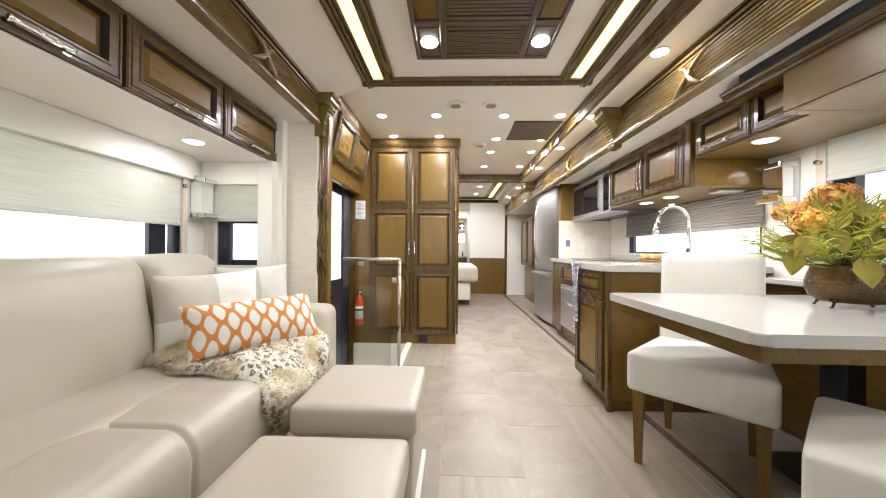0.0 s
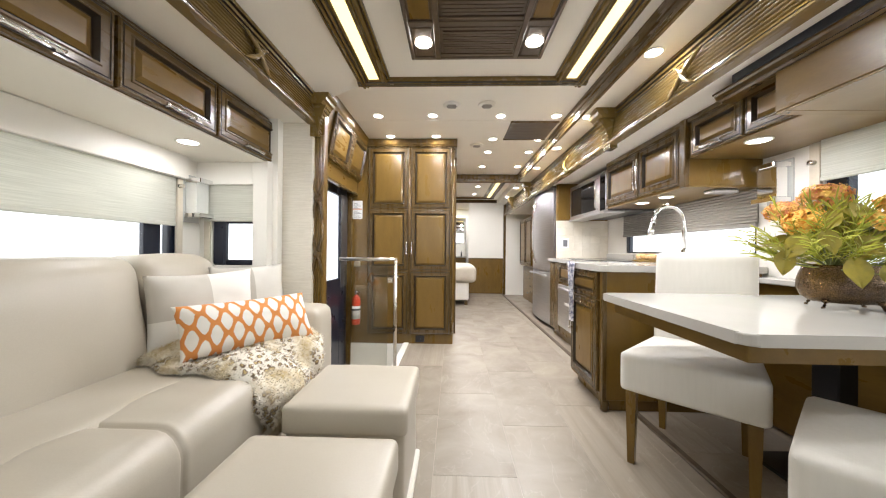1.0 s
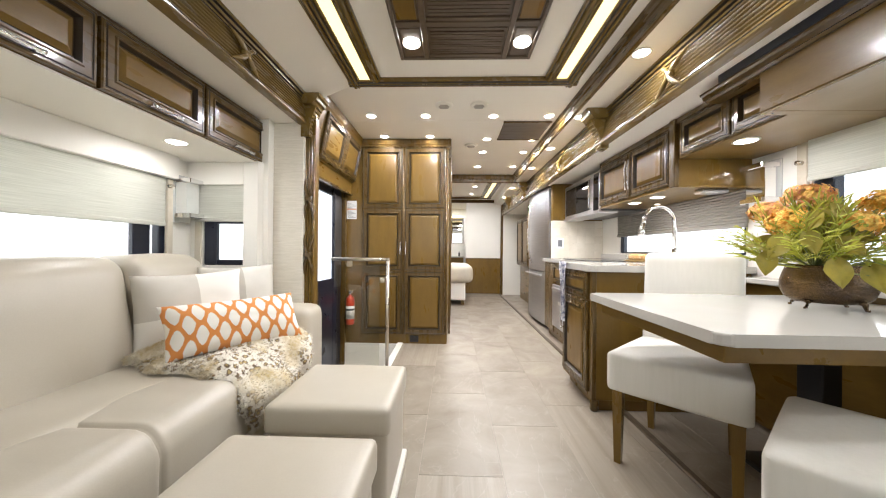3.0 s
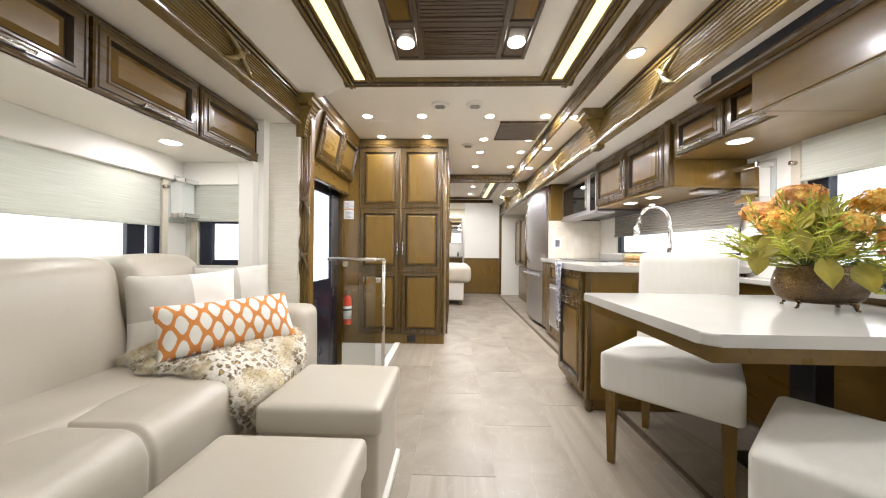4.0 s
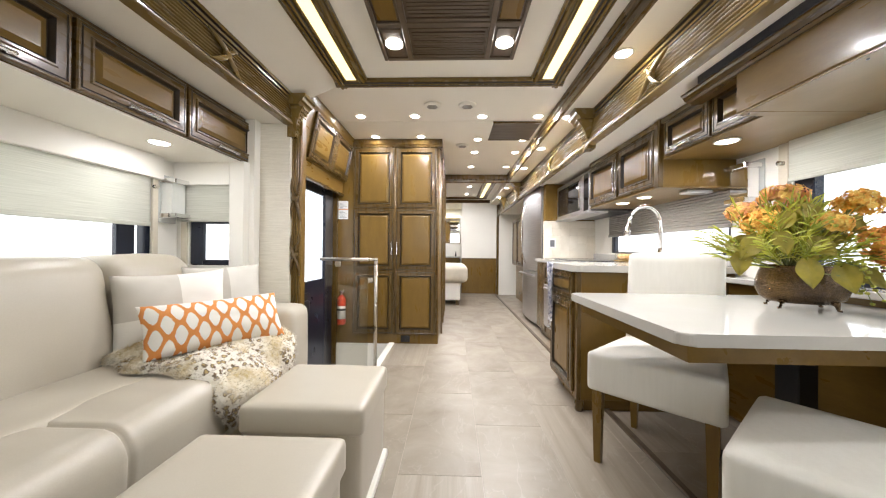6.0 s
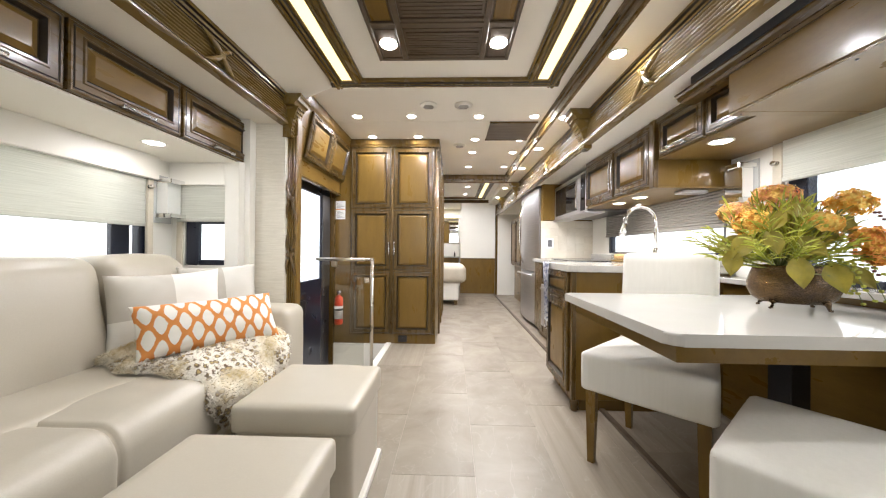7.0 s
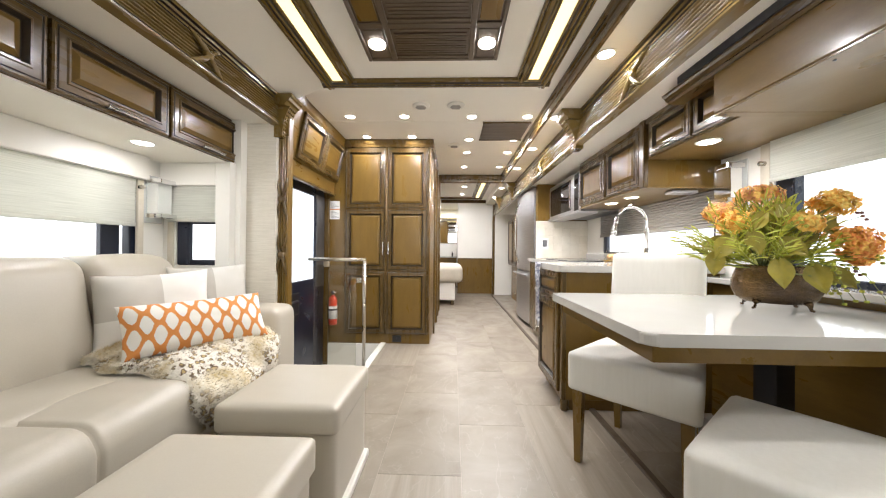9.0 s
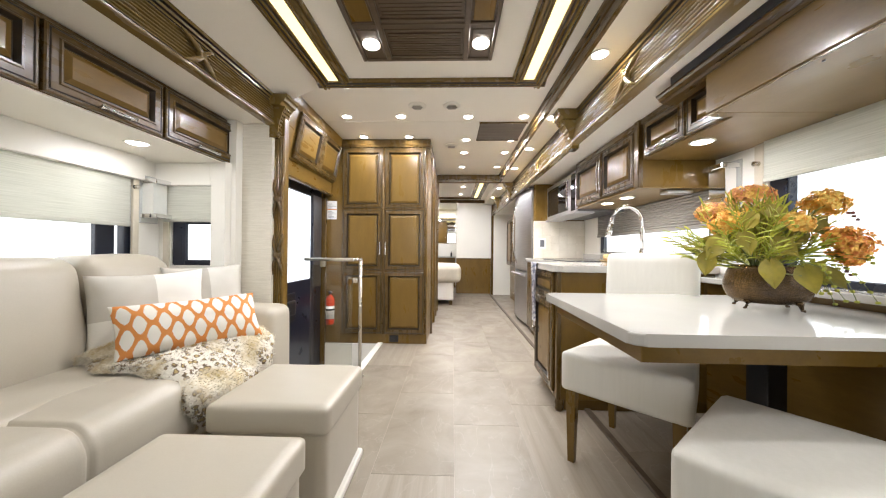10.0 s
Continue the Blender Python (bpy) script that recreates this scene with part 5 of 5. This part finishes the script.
def throw_point(s, w):
    """s: 0 at the sofa's back, 1 at the hanging tip; w: 0 nearest, 1 farthest along the sofa."""
    if s < 0.5:
        x, z = -1.26 + 0.36 * s / 0.5, 0.488
    elif s < 0.78:
        a = (s - 0.5) / 0.28 * math.pi / 2
        x, z = -0.90 + 0.208 * math.sin(a), 0.325 + 0.163 * math.cos(a)
    else:
        x, z = -0.690, 0.325 - 0.115 * (s - 0.78) / 0.22
    near = 1.26 - 0.10 * math.sin(min(1, s / 0.7) * math.pi / 2) + 0.06 * max(0, s - 0.7) / 0.3 + 0.02 * math.sin(s * 17)
    far = 1.60 + 0.22 * min(1, s / 0.5) - (0.40 * max(0, (s - 0.66) / 0.34) ** 0.9 if s > 0.66 else 0)
    y = near + (far - near) * w
    q = Vector((x * 5.5, y * 5.5, z * 5.5))
    edge = min(1, 9 * min(s + 0.02, 1 - s, w, 1 - w) + 0.06)
    lift = (0.034 + 0.06 * (0.5 + noise.noise(q)) + 0.016 * noise.noise(q * 2.7)) * edge
    out = Vector((0.05 + 0.9 * min(1, max(0, (s - 0.5) / 0.28)), -0.12, 1.0 - 0.85 * min(1, max(0, (s - 0.5) / 0.28)))).normalized()
    return Vector((x, y, z)) + out * lift + Vector((0.0, 0.02 * noise.noise(q + Vector((9, 0, 0))), 0))


t = thing("fur_throw", (-1.0, 1.4, 0.5), "cream and tan spotted faux-fur throw draped over the sofa's edge", "throw blanket")
bm = bmesh.new()
NS, NW = 60, 44
gr = [[bm.verts.new(throw_point(i / NS, j / NW)) for j in range(NW + 1)] for i in range(NS + 1)]
for i in range(NS):
    for j in range(NW):
        bm.faces.new((gr[i][j], gr[i + 1][j], gr[i + 1][j + 1], gr[i][j + 1]))
part("cloth", bm, FUR, t, "", True)
rnd = random.Random(4)
vs, fs = [], []
for k in range(34000):
    s, w = rnd.random(), rnd.random()
    if k % 5 == 0:
        w *= 0.05
    elif k % 5 == 1:
        s = 1 - 0.08 * s
    p = throw_point(s, w)
    p2 = throw_point(min(1, s + 0.01), w) - throw_point(max(0, s - 0.01), w)
    p3 = throw_point(s, min(1, w + 0.01)) - throw_point(s, max(0, w - 0.01))
    nn = p2.cross(p3).normalized()
    if nn.z < 0 and s < 0.6 or (s >= 0.6 and nn.x < 0):
        nn = -nn
    d = (nn * 0.8 + Vector((rnd.uniform(-0.8, 0.8), rnd.uniform(-0.8, 0.8), rnd.uniform(-0.9, 0.3)))).normalized() * rnd.uniform(0.007, 0.019)
    sd = d.cross(Vector((rnd.random(), rnd.random(), rnd.random()))).normalized() * 0.0014
    b = len(vs)
    vs += [tuple(p - sd), tuple(p + sd), tuple(p + d)]
    fs.append((b, b + 1, b + 2))
me = bpy.data.meshes.new("fur")
me.from_pydata([tuple(Vector(q) - origin[t]) for q in vs], [], fs)
me.materials.append(FUR)
ob = new("fur", me)
ob.parent = t
tagged(ob, "long tan and cream fur", kind="stuff")

# ---------------------------------------------------------------- flowers on the table
def bronze():
    m = material("bronze_mosaic", (0.27, 0.165, 0.058), (0.105, 0.080, 0.072), 0.22, 0.9, scale=9, fine=40, bump=0.0, tint=0.0)
    n, l = m.node_tree.nodes, m.node_tree.links
    p = n["Principled BSDF"]
    tc, vo, bp, mr = n.new("ShaderNodeTexCoord"), n.new("ShaderNodeTexVoronoi"), n.new("ShaderNodeBump"), n.new("ShaderNodeMapRange")
    vo.feature = "DISTANCE_TO_EDGE"
    vo.inputs["Scale"].default_value = 165
    l.new(tc.outputs["Object"], vo.inputs["Vector"])
    mr.inputs["From Max"].default_value = 0.14
    l.new(vo.outputs["Distance"], mr.inputs["Value"])
    bp.inputs["Strength"].default_value, bp.inputs["Distance"].default_value = 0.5, 0.002
    l.new(mr.outputs[0], bp.inputs["Height"])
    l.new(bp.outputs[0], p.inputs["Normal"])
    src = p.inputs["Base Color"].links[0].from_socket
    mx = n.new("ShaderNodeMix")
    mx.data_type = "RGBA"
    l.new(mr.outputs[0], mx.inputs[0])
    mx.inputs[6].default_value = (0.05, 0.033, 0.018, 1)
    l.new(src, mx.inputs[7])
    l.new(mx.outputs[2], p.inputs["Base Color"])
    return m


BRONZE = bronze()
LEAF = material("olive_leaf", (0.36, 0.29, 0.034), (0.21, 0.185, 0.024), 0.45, scale=14, fine=80, bump=0.2, tint=0.12)
GRASS = material("green_blade", (0.50, 0.49, 0.045), (0.28, 0.33, 0.03), 0.5, scale=20, fine=80, bump=0.1, tint=0.1)
STEM = material("green_stem", (0.17, 0.20, 0.06), None, 0.6, tint=0.0)


def petal(name, a, b):
    """Petals whose colour runs from a to b from floret to floret."""
    m = material(name, a, b, 0.6, scale=30, fine=90, bump=0.1)
    n, l = m.node_tree.nodes, m.node_tree.links
    g, mx = n.new("ShaderNodeNewGeometry"), n.new("ShaderNodeMix")
    mx.data_type = "RGBA"
    mx.inputs[6].default_value, mx.inputs[7].default_value = (*a, 1), (*b, 1)
    l.new(g.outputs["Random Per Island"], mx.inputs[0])
    l.new(mx.outputs[2], n["Principled BSDF"].inputs["Base Color"])
    return m


PETALS = [petal("orange_petal", (0.88, 0.36, 0.04), (0.92, 0.66, 0.15)), petal("deep_orange_petal", (0.90, 0.32, 0.08), (0.94, 0.60, 0.12)),
          petal("coral_petal", (0.92, 0.42, 0.22), (0.94, 0.66, 0.16)), petal("yellow_petal", (0.92, 0.46, 0.08), (0.90, 0.68, 0.17))]
BERRY = material("dark_berry", (0.09, 0.02, 0.03), (0.16, 0.06, 0.03), 0.35)
BUD = material("lime_bud", (0.42, 0.42, 0.05), (0.34, 0.36, 0.04), 0.6)

BX, BY, BA = 1.465, 1.225, -24
bw = thing("flower_bowl", (BX, BY, 0.768), "oval bronze mosaic bowl on small scrolled feet on the table", "bowl")
prof = [(0.055, 0.020), (0.090, 0.024), (0.113, 0.042), (0.125, 0.072), (0.125, 0.100), (0.117, 0.130), (0.110, 0.148), (0.113, 0.158), (0.107, 0.160), (0.100, 0.145), (0.05, 0.135), (0.001, 0.135)]
bm = lathe(prof, 0, 0, 0, 96, 1.0, 0.72)
for q in bm.verts:
    k = 1 + 0.018 * abs(math.cos(5 * math.atan2(q.co.y / 0.72, q.co.x)))
    q.co.x, q.co.y = q.co.x * k, q.co.y * k
rotm = pose(BX, BY, 0.768, 0, 0, BA)
bmesh.ops.transform(bm, matrix=rotm, verts=bm.verts)
part("body", bm, BRONZE, bw, "", True)
for sx, sy in ((-1, -1), (1, -1), (1, 1), (-1, 1)):
    bm = tube([(sx * 0.062, sy * 0.044, 0.034), (sx * 0.072, sy * 0.050, 0.026), (sx * 0.073, sy * 0.051, 0.014), (sx * 0.075, sy * 0.052, 0.006), (sx * 0.082, sy * 0.056, 0.005)], [0.013, 0.010, 0.006, 0.005, 0.004], 8)
    bmesh.ops.transform(bm, matrix=rotm, verts=bm.verts)
    part("foot", bm, BRONZE, bw, "small scrolled foot", True)

fl = thing("flower_arrangement", (BX, BY, 0.91), "artificial arrangement of orange hydrangeas, olive leaves and trailing greenery", "flower arrangement")
rnd = random.Random(11)
C0 = Vector((BX, BY, 0.90))


def blade_mesh(segs, w, n_out):
    """Flat curved strips along lists of points."""
    verts, faces = [], []
    for pts in segs:
        b = len(verts)
        m = len(pts)
        for k, p in enumerate(pts):
            d = (pts[min(k + 1, m - 1)] - pts[max(k - 1, 0)]).normalized()
            side = d.cross(n_out).normalized() if d.cross(n_out).length > 1e-4 else Vector((1, 0, 0))
            ww = w * math.sin(math.pi * min(0.98, (k + 0.35) / m)) ** 0.7
            verts += [tuple(p - side * ww), tuple(p + side * ww)]
        for k in range(m - 1):
            faces.append((b + 2 * k, b + 2 * k + 1, b + 2 * k + 3, b + 2 * k + 2))
    return verts, faces


def raw(name, verts, faces, mat, parent, label="", kind="", smooth=True):
    me = bpy.data.meshes.new(name)
    me.from_pydata([tuple(Vector(q) - origin[parent]) for q in verts], [], faces)
    me.materials.append(mat)
    for f in me.polygons:
        f.use_smooth = smooth
    ob = new(name, me)
    ob.parent = parent
    origin[ob] = origin[parent]
    return tagged(ob, label, kind=kind)


def arc(a, b, sag, n=7):
    return [a.lerp(b, k / n) + Vector((0, 0, sag * math.sin(math.pi * k / n))) for k in range(n + 1)]


heads = [((1.490, 1.27, 1.170), 0.082, 2), ((1.375, 1.22, 1.065), 0.078, 0), ((1.690, 1.21, 1.140), 0.078, 3), ((1.645, 1.12, 0.995), 0.092, 1), ((1.500, 1.12, 1.060), 0.055, 3),
         ((1.56, 1.34, 1.10), 0.07, 0), ((1.40, 1.33, 1.12), 0.065, 2), ((1.70, 1.14, 0.955), 0.05, 1)]
for pos_, rad, mi in heads:
    rad *= 0.88
    c = Vector(pos_)
    part("stem", tube(arc(C0, c - (c - C0).normalized() * rad * 0.4, 0.02, 5), 0.0035, 6), STEM, fl, "", True)
    up = (c - C0).normalized()
    verts, faces = [], []
    for k in range(210):
        d = Vector((rnd.gauss(0, 1), rnd.gauss(0, 1), rnd.gauss(0, 1))).normalized()
        if d.dot(up) < -0.35:
            d = -d
        p = c + Vector((d.x, d.y, d.z * 0.72)) * rad * rnd.uniform(0.2, 1.0) ** 0.6
        nrm = (d + 0.4 * Vector((rnd.uniform(-1, 1), rnd.uniform(-1, 1), rnd.uniform(-1, 1)))).normalized()
        u = nrm.cross(Vector((0.3, 0.5, 0.8))).normalized()
        w = nrm.cross(u)
        a0, sz = rnd.random() * 6.3, rnd.uniform(0.008, 0.013)
        for q in range(4):
            a = a0 + q * math.pi / 2
            e1, e2 = u * math.cos(a) + w * math.sin(a), -u * math.sin(a) + w * math.cos(a)
            b = len(verts)
            verts += [tuple(p), tuple(p + e1 * sz * 0.6 - e2 * sz * 0.55 + nrm * 0.003), tuple(p + e1 * sz * 1.15 - e2 * sz * 0.3 + nrm * 0.005),
                      tuple(p + e1 * sz * 1.15 + e2 * sz * 0.3 + nrm * 0.002), tuple(p + e1 * sz * 0.6 + e2 * sz * 0.55 + nrm * 0.004)]
            faces.append((b, b + 1, b + 2, b + 3, b + 4))
    raw("blossom", verts, faces, PETALS[mi], fl, "round hydrangea head of many small petals", smooth=False)


def heart_leaf(tip_c, size, nrm, down):
    """A broad veined leaf: centre, size, the way it faces and the way its tip points."""
    nrm, down = Vector(nrm).normalized(), Vector(down)
    down = (down - nrm * down.dot(nrm)).normalized()
    side = nrm.cross(down)
    c = Vector(tip_c)
    verts, faces = [], []
    NA, NB = 10, 6
    for i in range(NA + 1):
        s = i / NA
        w = size * 0.46 * (math.sin(math.pi * min(1, s * 0.92 + 0.10)) ** 0.75) * (1 - 0.35 * s)
        for j in range(-NB, NB + 1):
            k = j / NB
            cup = -0.10 * size * (1 - abs(k)) + 0.05 * size * math.sin(s * 9 + abs(k) * 2) * abs(k) - 0.25 * size * s * s
            back = -0.12 * size * (1 - abs(abs(k) - 0.5) * 2) if i == 0 else 0
            verts.append(tuple(c + down * (size * (s - 0.45) * 1.15 + back) + side * w * k + nrm * cup))
    n = 2 * NB + 1
    for i in range(NA):
        for j in range(n - 1):
            faces.append((i * n + j, i * n + j + 1, (i + 1) * n + j + 1, (i + 1) * n + j))
    return raw("leaf", verts, faces, LEAF, fl, "broad olive-green leaf")


for pos_, sz, dn in (((1.275, 1.16, 0.985), 0.10, (-0.6, -0.3, -0.6)), ((1.345, 1.12, 1.000), 0.085, (0.1, -0.3, -0.9)), ((1.400, 1.09, 0.900), 0.10, (0.0, -0.2, -1)),
                     ((1.500, 1.075, 0.885), 0.10, (0.3, -0.1, -1)), ((1.265, 1.19, 0.925), 0.09, (-0.3, -0.3, -0.9)), ((1.50, 1.20, 1.10), 0.10, (0.7, -0.3, 0.2)),
                     ((1.43, 1.13, 1.11), 0.08, (-0.7, -0.2, 0.5)), ((1.595, 1.10, 0.890), 0.10, (0.6, -0.2, -0.8)), ((1.45, 1.10, 0.985), 0.085, (0.5, -0.3, -0.6)),
                     ((1.56, 1.16, 1.03), 0.085, (0.5, 0.1, 0.5)), ((1.37, 1.15, 1.07), 0.085, (-0.6, -0.2, -0.3)), ((1.60, 1.14, 1.06), 0.09, (0.4, -0.3, -0.6)), ((1.48, 1.17, 1.03), 0.09, (-0.2, -0.3, -0.8)), ((1.65, 1.19, 1.07), 0.08, (0.6, 0.0, 0.4)), ((1.54, 1.24, 1.14), 0.08, (0.3, -0.2, 0.6)), ((1.35, 1.28, 1.0), 0.11, (-0.7, 0.2, 0.2)), ((1.62, 1.25, 1.0), 0.11, (0.7, 0.3, 0.1))):
    face_to = Vector((-0.45, -0.75, 0.45)) + 0.25 * Vector((rnd.uniform(-1, 1), rnd.uniform(-1, 1), rnd.uniform(-1, 1)))
    heart_leaf(pos_, sz * 0.82, face_to, dn)
    part("stem", tube(arc(C0, C0.lerp(Vector(pos_), 0.88), 0.0, 4), 0.002, 5), STEM, fl, "", True)

for grp in range(140):
    a = rnd.uniform(0, math.tau)
    el = rnd.uniform(0.2, 1.35) if grp % 5 else rnd.uniform(0.9, 1.5)
    d = Vector((math.cos(a) * math.cos(el) * 1.25, math.sin(a) * math.cos(el) * 0.85, math.sin(el)))
    base = C0 + d * rnd.uniform(0.03, 0.09)
    segs = []
    L = rnd.uniform(0.10, 0.19)
    tip = base + d * L
    spine = arc(base, tip, -0.01, 8)
    segs.append(spine)
    for k in range(2, 9):
        for s in (-1, 1):
            o = (d.cross(Vector((0, 0, 1))) * s + d * 0.9 + Vector((rnd.uniform(-0.4, 0.4), rnd.uniform(-0.4, 0.4), rnd.uniform(-0.4, 0.5)))).normalized()
            segs.append(arc(spine[k], spine[k] + o * rnd.uniform(0.025, 0.06), 0.004, 4))
    verts, faces = blade_mesh(segs, 0.0025, Vector((-0.4, -0.8, 0.5)).normalized())
    raw("sprig", verts, faces, GRASS if grp % 4 else LEAF, fl, "feathery green sprig")
for k in range(7):
    st = C0 + Vector((rnd.uniform(0.03, 0.14), rnd.uniform(-0.13, -0.05), 0.02))
    en = st + Vector((rnd.uniform(0.02, 0.16), rnd.uniform(-0.10, -0.02), rnd.uniform(-0.14, -0.04)))
    en.z = max(en.z, 0.785)
    line = arc(st, en, 0.05, 8)
    part("tendril", tube(line, 0.0012, 5), STEM, fl, "", True)
    for p in line[3:]:
        part("bud", cushion(p.x - 0.006, p.x + 0.006, p.y - 0.006, p.y + 0.006, p.z - 0.005, p.z + 0.005, 0.005, n=2), BUD, fl, "small lime-green bud")
for k in range(12):
    a = rnd.uniform(-2.6, 0.6)
    d = Vector((math.cos(a) * 1.2, math.sin(a) * 0.7, rnd.uniform(0.0, 0.9)))
    en = C0 + d * rnd.uniform(0.20, 0.28)
    part("twig", tube(arc(C0, en, 0.03, 6), 0.0013, 5), STEM, fl, "", True)
    for o in ((0, 0, 0), (0.014, 0.0, -0.012), (-0.010, -0.006, 0.012)):
        q = en + Vector(o)
        part("berry", cushion(q.x - 0.006, q.x + 0.006, q.y - 0.006, q.y + 0.006, q.z - 0.006, q.z + 0.006, 0.006, n=2), BERRY if k % 3 == 0 else BUD, fl)

for ob in fl.children_recursive:
    ob.location += Vector((-0.045, 0.0, 0.012))

# ---------------------------------------------------------------- things on the kitchen counter
tw = thing("dish_towel", (0.9, 2.36, 0.45), "white and blue patterned dish towel hanging from the counter", "dish towel")
CLOTH = material("patterned_towel", (0.70, 0.70, 0.72), (0.22, 0.24, 0.34), 0.9, scale=45, fine=300, bump=0.3, tint=0.0, contrast=(0.46, 0.58))
bm = bmesh.new()
gr = []
for i in range(19):
    z = 0.893 - 0.43 * max(0, i - 2) / 16
    row = []
    for j in range(9):
        w = (j / 8 - 0.5)
        xx = (0.93 if i == 0 else 0.912 if i == 1 else 0.904) - 0.008 * math.sin(w * 14 + i * 0.25) - 0.004
        row.append(bm.verts.new((xx, 2.385 + w * (0.13 - 0.0035 * i), z)))
    gr.append(row)
for i in range(18):
    for j in range(8):
        bm.faces.new((gr[i][j], gr[i + 1][j], gr[i + 1][j + 1], gr[i][j + 1]))
bmesh.ops.solidify(bm, geom=list(bm.faces), thickness=0.004)
part("cloth", bm, CLOTH, tw, "", True)
ck = thing("cooktop", (1.5, 3.2, 0.888), "flat black glass cooktop set in the white counter", "cooktop")
part("glass", box(1.26, 1.72, 2.75, 3.45, 0.8875, 0.894, 0.002), BLACKGLASS, ck)
cl = thing("bread_board", (1.66, 2.75, 0.887), "round wooden board with bread rolls under a glass dome", "bread board")
BREAD = material("bread_crust", (0.50, 0.26, 0.09), (0.62, 0.40, 0.18), 0.7, scale=20, bump=0.3)
part("board", lathe([(0.11, 0), (0.115, 0.008), (0.11, 0.016), (0.001, 0.016)], 1.66, 2.75, 0.8875, 28), WOOD, cl, "", True)
for k, (ox, oy) in enumerate(((-0.045, 0.0), (0.045, 0.02), (0.0, -0.05))):
    part("bread_roll", cushion(1.66 + ox - 0.04, 1.66 + ox + 0.04, 2.75 + oy - 0.035, 2.75 + oy + 0.035, 0.903, 0.95, 0.022, (0, 0, 0.006), 6), BREAD, cl, "golden bread roll", True)
part("dome", lathe([(0.105, 0.0165), (0.105, 0.06), (0.09, 0.10), (0.05, 0.13), (0.012, 0.14), (0.014, 0.165), (0.001, 0.17)], 1.66, 2.75, 0.8875, 28), CLEAR, cl, "clear glass dome", True).visible_shadow = False

# ---------------------------------------------------------------- floor tiles
floor = bpy.data.objects["floor"]
TW, TL, G = 0.363, 0.80, 0.0020
shared = {}


def tile(x0, x1, y0, y1):
    key = (round(x1 - x0, 3), round(y1 - y0, 3))
    if key not in shared:
        bm = box(0, x1 - x0 - G, 0, y1 - y0 - G, -0.004, 0.0, 0.0006)
        me = bpy.data.meshes.new("tile")
        bm.to_mesh(me)
        bm.free()
        me.materials.append(TILE)
        shared[key] = me
    ob = new("tile", shared[key])
    ob.location = (x0, y0, 0)
    ob.parent = floor


offs = [0.55, 0.10, 0.62, 0.30, 0.70, 0.20, 0.45, 0.0, 0.6]
for i in range(9):
    x0 = -0.045 + (i - 4) * TW
    for j in range(-3, 12):
        y0 = offs[i] + j * TL
        if i == 4:
            y0 = 1.388 + (j - 2) * TL
        if i == 3:
            y0 = 1.894 + (j - 2) * TL
        y1 = y0 + TL
        y0, y1 = max(y0, -2.0), min(y1, 8.9)
        if y1 - y0 < 0.02:
            continue
        xa, xb = x0, x0 + TW
        if xa < -0.44 < xb + 1.2 and y1 > 2.36 and y0 < 3.32:
            # the stairwell stays open
            if xb <= -0.408:
                if y0 < 2.30:
                    tile(xa, xb, y0, 2.33)
                if y1 > 3.33:
                    tile(xa, xb, 3.33, y1)
                continue
        tile(xa, xb, y0, y1)
